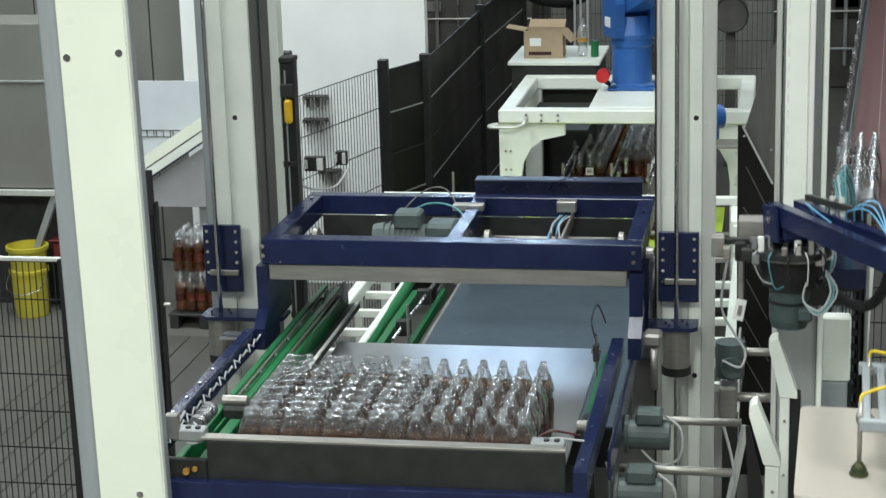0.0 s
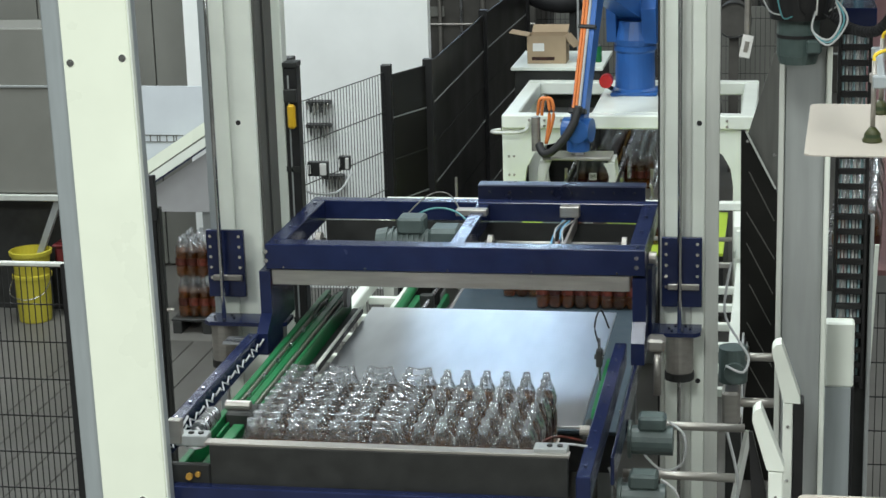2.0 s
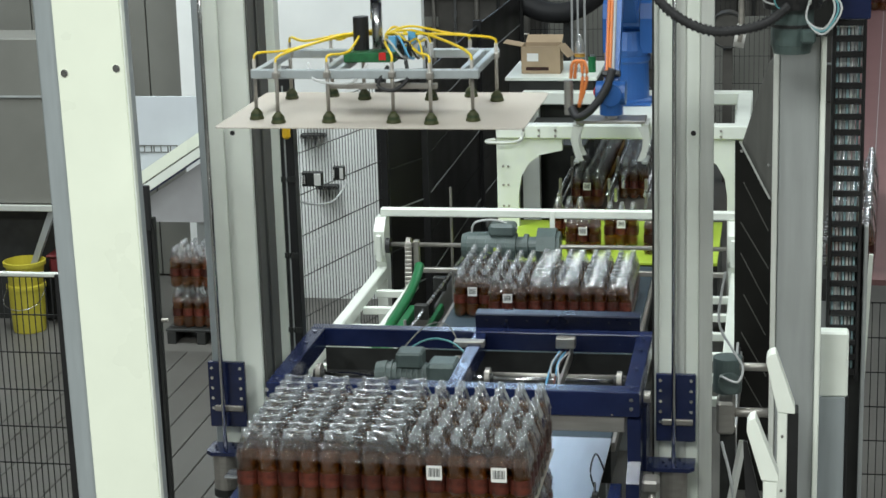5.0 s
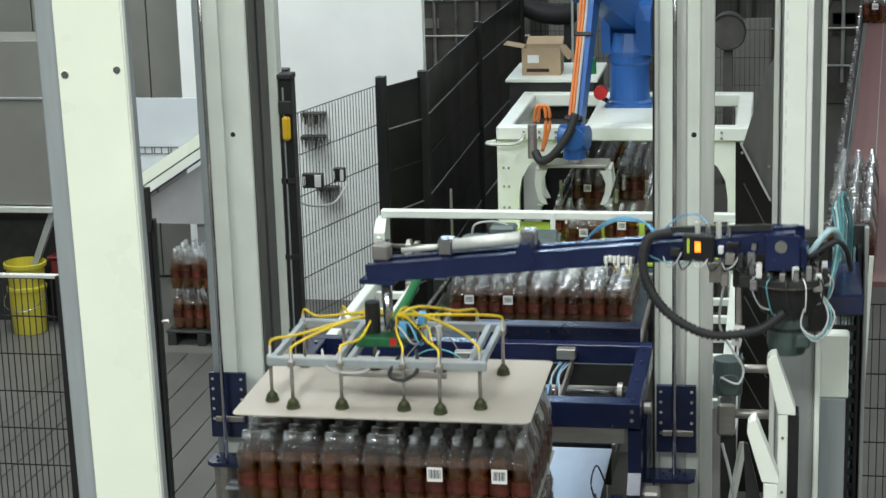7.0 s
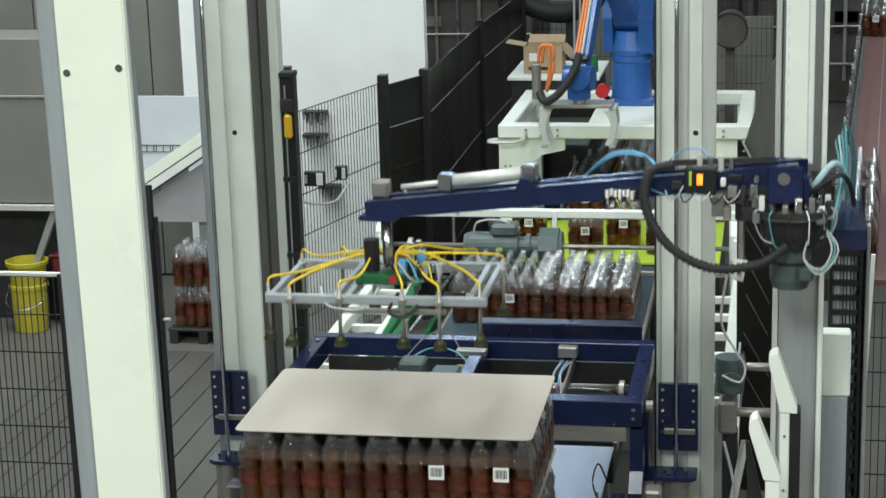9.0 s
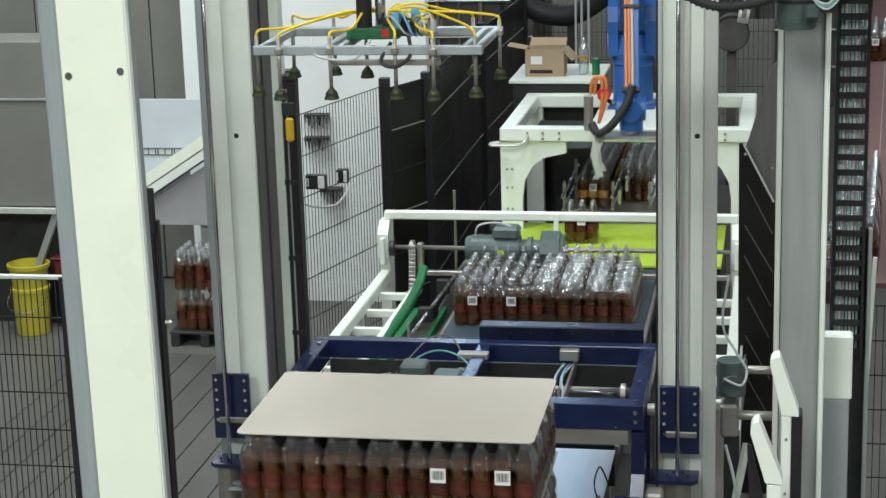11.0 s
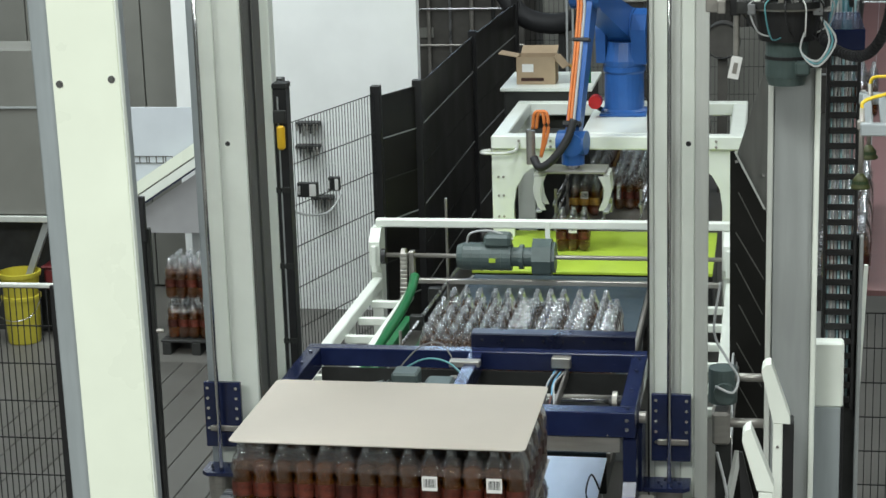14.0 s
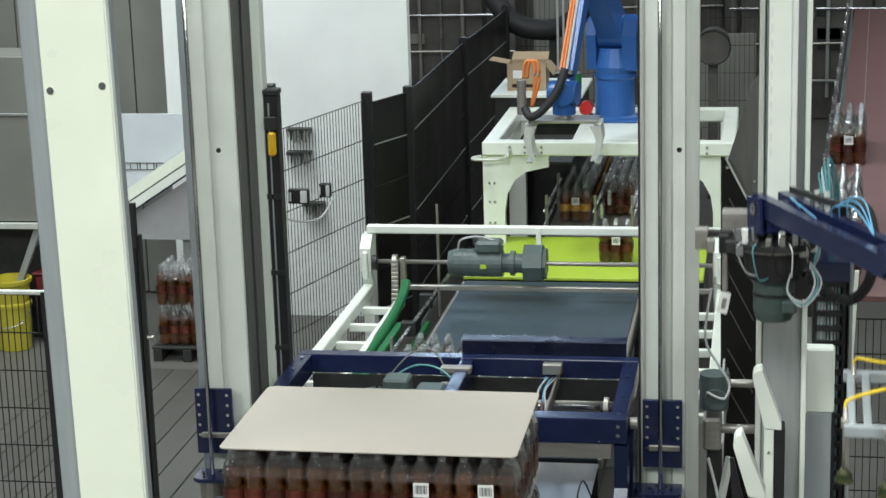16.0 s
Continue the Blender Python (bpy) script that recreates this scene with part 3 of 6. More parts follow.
def bottle_meshes():
    """One bottle's four meshes, made once and shared."""
    body = lathe([(0.030, 0.0), (0.040, 0.006), (BR, 0.03), (BR, 0.07), (0.0395, 0.08), (BR, 0.09), (BR, 0.155), (0.038, 0.165), (0.038, 0.18), (BR, 0.192),
                  (0.041, 0.222), (0.032, 0.250), (0.020, 0.272), (0.0145, 0.284), (0.0140, 0.296)], 16)
    liquid = lathe([(0.028, 0.004), (0.0385, 0.012), (0.0405, 0.03), (0.0405, 0.155), (0.036, 0.167), (0.036, 0.18), (0.0402, 0.194), (0.0392, 0.216), (0.034, 0.232)], 12)
    cap = lathe([(0.0165, 0.288), (0.0175, 0.290), (0.0170, 0.292), (0.0160, 0.294), (0.0160, 0.316), (0.0140, BH)], 12)
    label = bmesh.new()
    seg = 16
    for a, b in ((0.092, 0.153),):
        lo = [label.verts.new((0.0432 * math.cos(2 * math.pi * k / seg), 0.0432 * math.sin(2 * math.pi * k / seg), a)) for k in range(seg)]
        hi = [label.verts.new((0.0432 * math.cos(2 * math.pi * k / seg), 0.0432 * math.sin(2 * math.pi * k / seg), b)) for k in range(seg)]
        for k in range(seg):
            label.faces.new((lo[k], lo[(k + 1) % seg], hi[(k + 1) % seg], hi[k]))
    return body, liquid, cap, label


def film_mesh(nx, ny):
    """Shrink film round the sides of nx by ny bottles."""
    bm = bmesh.new()
    W, D = nx * 0.0857, ny * 0.0857
    per = []
    n = 12
    for side in range(4):
        for k in range(n):
            u = -1 + 2 * k / n
            per.append({0: (u, -1), 1: (1, u), 2: (-u, 1), 3: (-1, -u)}[side])
    rings = []
    for z, s in ((0.004, 0.985), (0.06, 1.012), (0.12, 1.012), (0.165, 1.0), (0.188, 1.008), (0.207, 0.985)):
        ring = []
        for u, v in per:
            k = s - (0.035 if abs(u) > 0.9 and abs(v) > 0.9 else 0.0)
            ring.append(bm.verts.new((u * W / 2 * k, v * D / 2 * k, z)))
        rings.append(ring)
    m = len(per)
    for a, b in zip(rings, rings[1:]):
        for k in range(m):
            bm.faces.new((a[k], a[(k + 1) % m], b[(k + 1) % m], b[k]))
    return bm


def film_top(nx, ny):
    """The same film over the necks: ridges sag between pairs of caps and fall to the shoulders."""
    bm = bmesh.new()
    W, D = nx * 0.0857 * 0.985, ny * 0.0857 * 0.985
    cx = [(i + 0.5 - nx / 2) * 0.0857 for i in range(nx)]
    cy = [(j + 0.5 - ny / 2) * 0.0857 for j in range(ny)]
    along_x = nx == 2
    gx, gy = nx * 11 + 1, ny * 11 + 1
    grid = []
    for j in range(gy):
        row = []
        for i in range(gx):
            x, y = -W / 2 + W * i / (gx - 1), -D / 2 + D * j / (gy - 1)
            if along_x:
                s = max(0.0, min(1.0, (x - cx[0]) / (cx[-1] - cx[0])))
                d = min(math.hypot(x - max(cx[0], min(cx[-1], x)), y - c) for c in cy)
                reach = abs(cx[-1] - cx[0]) / 0.0857
            else:
                s = max(0.0, min(1.0, (y - cy[0]) / (cy[-1] - cy[0])))
                d = min(math.hypot(y - max(cy[0], min(cy[-1], y)), x - c) for c in cx)
                reach = abs(cy[-1] - cy[0]) / 0.0857
            prof = ((0.0, 0.3215), (0.0165, 0.3205), (0.0178, 0.294), (0.0215, 0.278), (0.033, 0.255), (0.0425, 0.226), (0.052, 0.208), (0.2, 0.207))
            for (d0, h0), (d1, h1) in zip(prof, prof[1:]):
                if d0 <= d <= d1:
                    h = h0 + (h1 - h0) * (d - d0) / (d1 - d0)
                    break
            mid = abs(math.sin(math.pi * s * reach))
            h -= (0.004 * mid + 0.006 * mid * mid) * max(0.0, 1 - d / 0.043)
            rim = min(W / 2 - abs(x), D / 2 - abs(y))
            h = max(h, 0.207)
            h += 0.0005 * noise.noise((x * 60 + nx, y * 60, 3.0)) * min(1.0, rim / 0.01)
            row.append(bm.verts.new((x, y, h if rim > 0.0005 else 0.207)))
        grid.append(row)
    for a, b in zip(grid, grid[1:]):
        for k in range(gx - 1):
            bm.faces.new((a[k], a[k + 1], b[k + 1], b[k]))
    return bm


STORE = {}


def bottle_pack(nx, ny, at, tag=True, yellow=False, label="", group=""):
    """A shrink-wrapped pack of nx by ny bottles standing at that place."""
    p = thing("bottle_pack", label or "shrink-wrapped pack of clear bottles with amber drink", "bottle pack", group, at=at)
    key = (nx, ny, yellow)
    o = Vector(at)

    def shared(name, make, material, parent, loc, smooth=False, note=""):
        k = (name, key if "film" in name else yellow)
        if k not in STORE:
            bm = make()
            me = bpy.data.meshes.new(name)
            bm.normal_update()
            bm.to_mesh(me)
            bm.free()
            me.materials.append(material)
            for q in me.polygons:
                q.use_smooth = smooth
            STORE[k] = me
        ob = new(name, STORE[k])
        ob.parent, ob.location = parent, loc
        if note:
            ob["label"] = note
        return ob

    for i in range(nx):
        for j in range(ny):
            x, y = (i + 0.5 - nx / 2) * 0.0857, (j + 0.5 - ny / 2) * 0.0857
            b = shared("bottle", lambda: bottle_meshes()[0], PET, p, (x, y, 0), True)
            shared("drink", lambda: bottle_meshes()[1], AMBER, b, (0, 0, 0), True, "amber drink")
            shared("bottle_cap", lambda: bottle_meshes()[2], CAPM, b, (0, 0, 0), True)
            shared("bottle_label", lambda: bottle_meshes()[3], LABELY if yellow else LABELM, b, (0, 0, 0), True, "printed paper band")
    f = shared("shrink_film", lambda: film_mesh(nx, ny), FILM, p, (0, 0, 0), True, "clear shrink film")
    shared("film_top", lambda: film_top(nx, ny), FILMTOP, f, (0, 0, 0), True, "wrinkled clear film over the necks")
    if tag:
        t = shared("barcode_label", barcode_mesh, PAPER, p, (0.005, -ny * 0.0857 / 2 - 0.004, 0.178))
        tagged(shared("barcode_bars", barcode_lines, INK, t, (0, 0, 0)), kind="stuff")
    return p


def barcode_mesh():
    return box(bmesh.new(), -0.031, -0.0015, -0.030, 0.031, 0.0, 0.030, bev=0)


def barcode_lines():
    bm = bmesh.new()
    x = -0.024
    for k in range(11):
        w = 0.0015 + 0.002 * ((k * 7) % 3) / 2
        box(bm, x, -0.0022, -0.016, x + w, -0.0016, 0.02, bev=0)
        x += 0.0045
    return bm


def layer(z, y0=0.0, x0=0.0, group="", proto={}):
    """A pallet layer: four columns of narrow packs and two of wide packs."""
    out = []
    for kind, nx, ny, cols, rows, step in (("narrow", 2, 3, 4, 3, 0.2600), ("wide", 3, 2, 2, 4, 0.1950)):
        for i in range(cols):
            for j in range(rows):
                x = x0 + (0.0857 + i * 0.1714 if kind == "narrow" else 0.6857 + 0.1286 + i * 0.2571)
                y = y0 + (0.1286 if kind == "narrow" else 0.0857) + 0.005 + j * step
                k = (kind, group)
                if k not in proto:
                    proto[k] = bottle_pack(nx, ny, (x, y, z), tag=kind == "wide", group=group)
                    out.append(proto[k])
                else:
                    out.append(copy_thing(proto[k], pose(x, y, z, 0, 0, random.uniform(-0.6, 0.6))))
    return out


top_layer = layer(1.432, group="top layer of packs")
lower_layers = [layer(1.432 - 0.325 * k, group="stacked pallet packs") for k in (1, 2)]
for k in (1, 2):
    pad = thing("layer_pad", "thin tan cardboard layer pad between bottle packs", "layer pad", "layer pads", at=(0.6, 0.4, 1.4285 - 0.325 * (k - 1)))
    z = 1.4285 - 0.325 * (k - 1)
    part("board", B(0.0, 0.0, z - 0.0035, 1.2, 0.8, z, bev=0), CARD, pad)
pallet = thing("pallet_base", "block of stacked packs on a wooden pallet", "pallet", at=(0.6, 0.4, 0))
part("deck", B(0, 0, 0.64, 1.2, 0.8, 0.778), BOXCARD, pallet)
part("plinth", B(0.05, 0.05, 0.0, 1.15, 0.75, 0.638), DARK, pallet)


# ---- layer pad placer: mast, carriage, arm, vacuum gripper ----
def mast():
    m = thing("placer_mast", "tall grey aluminium mast of the pad placer", "mast", at=(2.21, 0.62, 0))
    part("mast_profile", B(2.135, 0.50, 0, 2.29, 0.74, 5.0), ALU_DARK, m)
    part("guide_rail", B(2.112, 0.47, 0, 2.134, 0.72, 5.0), ALU, m)
    part("guide_rail", B(2.291, 0.47, 0, 2.312, 0.72, 5.0), WHITE, m)
    part("mast_foot", B(2.0, 0.4, 0, 2.4, 0.85, 0.03), DARK, m)


mast()

PIV = (2.178, 0.22)
REACH = 1.62
carriage = thing("placer_carriage", "slewing carriage with grey motor and navy arm", "carriage", at=(PIV[0], PIV[1], 0))


def build_carriage():
    x, y = PIV
    part("slide", B(2.10, 0.36, 0.30, 2.33, 0.465, 0.66), DARK, carriage)
    for k in range(14):
        a = k * 0.449
        r = 0.085 + 0.028 * (k % 2)
        part("ring_fitting", C((x + r * math.cos(a), y + r * math.sin(a), 0.5795), (x + r * math.cos(a), y + r * math.sin(a), 0.60 + 0.014 * (k % 3)), 0.010 + 0.003 * (k % 2), 8), (STEEL, CHROME, DARK, PAPER)[k % 4], carriage)
    for k, (dx, dy, w, h, mt) in enumerate(((-0.16, -0.05, 0.05, 0.05, DARK), (-0.19, 0.0, 0.04, 0.07, BLACK), (-0.13, -0.10, 0.03, 0.04, STEEL), (0.11, -0.09, 0.04, 0.05, STEEL), (0.14, -0.02, 0.035, 0.04, PAPER), (-0.24, -0.03, 0.03, 0.05, STEEL_DULL))):
        part("side_valve", B(x + dx - w / 2, y + dy - 0.02, 0.555 - h / 2, x + dx + w / 2, y + dy + 0.02, 0.555 + h / 2, bev=0.004), mt, carriage)
    for k in range(4):
        part("cable_arch", T([(2.33, 0.36, 0.44), (2.36 + 0.008 * k, 0.40, 0.66), (2.345 + 0.012 * k, 0.46, 0.78 + 0.02 * k), (2.39 + 0.012 * k, 0.60, 0.70), (2.40 + 0.01 * k, 0.80, 0.46)], 0.005), (TEAL, CYAN2, TEAL, TEAL)[k], carriage)
    part("slew_ring", C((x, y, 0.556), (x, y, 0.579), 0.160, 36), DARK, carriage, "dark ring plate")
    part("ring_rim", C((x, y, 0.548), (x, y, 0.5555), 0.150, 36), STEEL_DULL, carriage)
    part("ring_housing", C((x, y, 0.43), (x, y, 0.547), 0.105, 32, 0.125), BLACK, carriage)
    m = part("slew_motor", C((x, y, 0.295), (x, y, 0.4295), 0.078, 28), MOTOR_DARK, carriage, "grey-green motor")
    part("motor_cap", C((x, y, 0.262), (x, y, 0.2945), 0.068, 28, 0.077), MOTOR_DARK, m)
    part("motor_band", C((x, y, 0.36), (x, y, 0.372), 0.081, 28), BLACK, m)
    part("connector", B(x + 0.03, y - 0.115, 0.31, x + 0.085, y - 0.07, 0.36, bev=0.008), MOTOR_DARK, m)
    for k in range(18):
        a = 0.35 * k
        part("ring_terminal", B(x + 0.145 * math.cos(a) - 0.011, y + 0.145 * math.sin(a) - 0.011, 0.5795, x + 0.145 * math.cos(a) + 0.011, y + 0.145 * math.sin(a) + 0.011, 0.597 + 0.013 * ((k * 5) % 4), bev=0.003), (STEEL, PAPER, DARK, STEEL_DULL, CHROME)[k % 5], carriage)
    for k in range(7):
        a = 3.4 + 0.42 * k
        q = (x + 0.15 * math.cos(a), y + 0.15 * math.sin(a))
        part("drop_wire", T([(q[0], q[1], 0.59), (q[0] + 0.03 * math.cos(a), q[1] + 0.03 * math.sin(a), 0.56), (q[0] + 0.01, q[1], 0.49 - 0.02 * (k % 3)), (x + 0.10 * math.cos(a + 0.3), y + 0.10 * math.sin(a + 0.3), 0.45)], 0.0032, 5, 5), (RUBBER, CABLE, TEAL, RUBBER, PAPER, RUBBER, CABLE)[k], carriage)
    for k in range(10):
        a = k * 0.63
        bolt(carriage, (x + 0.118 * math.cos(a), y + 0.118 * math.sin(a), 0.579), (0, 0, 1), 0.01)
    for k in range(3):
        part("white_loop", T([(x + 0.12, y - 0.08, 0.52), (x + 0.15 + k * 0.012, y - 0.13, 0.44), (x + 0.11, y - 0.15, 0.37 - 0.01 * k), (x + 0.05, y - 0.13, 0.40), (x + 0.06, y - 0.12, 0.47)], 0.004), (CABLE, TEAL, CABLE)[k], carriage)
    part("sensor_bar", B(x - 0.30, y + 0.02, 0.575, x - 0.12, y + 0.05, 0.60), DARK, carriage)
    part("sensor_head", B(x - 0.30, y + 0.0, 0.53, x - 0.25, y + 0.06, 0.61), STEEL_DULL, carriage)
    part("valve_unit", B(x - 0.20, y + 0.06, 0.56, x - 0.05, y + 0.16, 0.66), STEEL_DULL, carriage)
    part("belt_cover", B(2.148, 0.40, 0.68, 2.235, 0.464, 3.2), WHITE, carriage, "pale belt cover above the carriage")
    for k in range(26):
        z = 0.86 + k * 0.06
        part("belt_mark", B(2.156, 0.3985, z, 2.163, 0.3995, z + 0.032, bev=0), PAPER, carriage)
    part("chain_bracket", B(2.335, 0.40, 0.36, 2.47, 0.925, 0.44), NAVY, carriage)
    part("belt_edge", B(2.2352, 0.405, 0.70, 2.258, 0.464, 3.2), PAPER, carriage, "white belt edge strip")
    part("cable_fan", T([(2.25, 0.3, 0.62), (2.33, 0.32, 0.72), (2.38, 0.42, 0.66), (2.40, 0.48, 0.55)], 0.012), CYAN2, carriage)
    part("cable_fan", T([(2.24, 0.28, 0.61), (2.35, 0.30, 0.68), (2.40, 0.40, 0.62), (2.42, 0.48, 0.52)], 0.010), RUBBER, carriage)


build_carriage()
tb_x = PIV[0] - 0.185
part("tag_arm", B(tb_x - 0.012, 0.20, 0.545, PIV[0] - 0.12, 0.235, 0.562), DARK, carriage)
part("tag_rod", C((tb_x, 0.218, 0.37), (tb_x, 0.218, 0.545), 0.012, 12), STEEL_DULL, carriage)
part("tag_plate", BAR((tb_x - 0.012, 0.20, 0.285), (tb_x + 0.004, 0.20, 0.368), 0.004, 0.040), PAPER, carriage, "white hanging tag")
part("tag_mark", BAR((tb_x - 0.008, 0.196, 0.305), (tb_x, 0.196, 0.345), 0.003, 0.016), STEEL_DULL, carriage)
# the arm points along +x of its own space
arm = part("arm", B(PIV[0] - 0.07, PIV[1] - 0.06, 0.601, PIV[0] + 0.08, PIV[1] + 0.06, 0.70, bev=0.012), NAVY, carriage, "navy blue swing arm", at=(PIV[0], PIV[1], 0.60))


def build_arm():
    x, y = PIV
    def P(u, v, w):
        return (x + u, y + v, w)
    for v in (-0.052, 0.052):
        part("arm_beam", BAR(P(-0.03, v, 0.715), P(REACH + 0.06, v, 0.495), 0.042, 0.075), NAVY, arm)
    part("arm_web", BAR(P(0.55, 0, 0.625), P(REACH - 0.05, 0, 0.505), 0.06, 0.03), NAVY, arm)
    part("pivot_pin", C(P(0.02, -0.095, 0.70), P(0.02, 0.095, 0.70), 0.024, 16), CHROME, arm)
    part("cheek", B(x - 0.05, y - 0.09, 0.602, x + 0.08, y - 0.075, 0.745, bev=0.01), NAVY, arm)
    part("cheek", B(x - 0.05, y + 0.075, 0.602, x + 0.08, y + 0.09, 0.745, bev=0.01), NAVY, arm)
    part("stiffener", prism(bmesh.new(), [(x + 0.97, 0.585), (x + 1.02, 0.545), (x + 1.07, 0.575), (x + 1.04, 0.655), (x + 1.01, 0.655)], "y", y - 0.08, y + 0.08), NAVY, arm)
    part("balance_cylinder", C(P(1.02, 0, 0.665), P(1.36, 0, 0.612), 0.027, 16), ALU, arm, "bright pneumatic cylinder", smooth=True)
    part("piston_rod", C(P(1.36, 0, 0.612), P(1.55, 0, 0.582), 0.012, 12), ALU, arm, smooth=True)
    for u, w in ((1.02, 0.666), (1.36, 0.613)):
        part("cylinder_cap", B(x + u - 0.03, y - 0.034, w - 0.034, x + u + 0.03, y + 0.034, w + 0.034, bev=0.006), STEEL, arm)
    part("head_plate", B(x + REACH - 0.06, y - 0.085, 0.455, x + REACH + 0.09, y + 0.085, 0.475), NAVY, arm)
    part("head_clevis", B(x + REACH - 0.02, y - 0.03, 0.54, x + REACH + 0.05, y + 0.03, 0.61, bev=0.008), STEEL_DULL, arm)
    for u in (1.34, 1.56):
        part("white_tie", B(x + u - 0.006, y - 0.080, 0.46, x + u + 0.006, y - 0.0765, 0.57, bev=0), PAPER, arm)
    part("control_box", B(x + 0.27, y + 0.08, 0.63, x + 0.39, y + 0.115, 0.735, bev=0.006), BLACK, arm)
    part("display", B(x + 0.32, y + 0.1155, 0.67, x + 0.342, y + 0.118, 0.71, bev=0), LED, arm, "small orange display")
    part("terminal_strip", B(x + 0.58, y + 0.078, 0.605, x + 0.70, y + 0.10, 0.628, bev=0.002), STEEL_DULL, arm)
    for k in range(7):
        u = 0.585 + 0.016 * k
        part("plug", B(x + u, y + 0.101, 0.60 + 0.006 * (k % 3), x + u + 0.011, y + 0.115, 0.632 + 0.004 * (k % 2), bev=0.001), PAPER, arm)
        part("plug_wire", T([P(u + 0.005, 0.108, 0.60), P(u - 0.01 * (k % 3), 0.12, 0.575), P(u + 0.02 * (k % 2), 0.11, 0.56)], 0.002, 4, 4), (CABLE, YELLOW, RUBBER)[k % 3], arm)
    for u, v, w, sx, sz, mt in ((0.13, 0.098, 0.65, 0.03, 0.05, STEEL), (0.17, 0.098, 0.64, 0.02, 0.06, DARK), (0.21, 0.097, 0.645, 0.035, 0.045, STEEL_DULL), (0.245, 0.10, 0.68, 0.02, 0.03, PAPER), (0.20, 0.095, 0.70, 0.05, 0.02, BLACK), (0.42, 0.09, 0.66, 0.04, 0.03, DARK), (0.12, 0.10, 0.70, 0.02, 0.03, CHROME)):
        part("hub_fitting", B(x + u - sx / 2, y + v - 0.012, w - sz / 2, x + u + sx / 2, y + v + 0.012, w + sz / 2, bev=0.003), mt, arm)
    for k in range(6):
        u = 0.12 + 0.055 * k
        part("hub_wire", T([P(u, 0.10, 0.66), P(u + 0.02, 0.125, 0.625), P(u + 0.05, 0.12, 0.60 + 0.01 * (k % 2)), P(u + 0.07, 0.10, 0.64)], 0.003, 5, 5), (RUBBER, CABLE, RUBBER, PAPER)[k % 4], arm)
    part("upper_rail", BAR(P(0.06, 0.05, 0.765), P(0.46, 0.05, 0.735), 0.02, 0.022), DARK, arm)
    part("indicator", B(x + 0.362, y + 0.1155, 0.665, x + 0.372, y + 0.118, 0.72, bev=0), LIME, arm)
    for k in range(4):
        part("valve", C(P(0.22 + 0.04 * k, 0.06, 0.70), P(0.22 + 0.04 * k, 0.06, 0.765 + 0.01 * (k % 2)), 0.011, 10), (STEEL, ALU)[k % 2], arm)
    for k in range(3):
        part("blue_hose", T([P(0.50, 0.03 * k, 0.70), P(0.56, 0.03 * k - 0.02, 0.74 + 0.012 * k), P(0.68, 0.02 * k, 0.745 + 0.01 * k), P(0.80, 0.01, 0.66)], 0.003), CYAN, arm)
    part("blue_hose", T([P(0.30, -0.03, 0.72), P(0.36, -0.09, 0.765), P(0.44, -0.10, 0.75), P(0.5, -0.06, 0.70)], 0.003), CYAN, arm)
    part("green_hose", T([P(0.30, 0.09, 0.66), P(0.36, 0.12, 0.63), P(0.44, 0.12, 0.62), P(0.52, 0.09, 0.64)], 0.0022), TEAL, arm)
    pts = [P(0.44, 0.10, 0.74), P(0.52, 0.13, 0.71), P(0.53, 0.15, 0.58), P(0.44, 0.16, 0.44), P(0.28, 0.16, 0.36), P(0.10, 0.14, 0.38), P(0.0, 0.11, 0.45)]
    hose = part("corrugated_hose", T(pts, 0.0165, 10, 8), RUBBER, arm, smooth=True)
    curve = [Vector(p) for p in pts]
    for a, b, c, d in zip([curve[0]] + curve, curve, curve[1:], curve[2:] + [curve[-1]]):
        for k in range(9):
            s = k / 9
            q = 0.5 * (2 * b + (c - a) * s + (2 * a - 5 * b + 4 * c - d) * s * s + (3 * b - a - 3 * c + d) * s ** 3)
            e = ((c - a) * (1 - s) + (d - b) * s).normalized() * 0.0045
            part("hose_ring", C(q - e, q + e, 0.0205, 10), RUBBER, hose)
    part("down_tube", C(P(REACH, 0, 0.36), P(REACH, 0, 0.455), 0.022, 14), STEEL, arm, smooth=True)


build_arm()

gripper = thing("vacuum_gripper", "aluminium vacuum gripper frame with suction cups and yellow hoses", "gripper")


CUPS = []


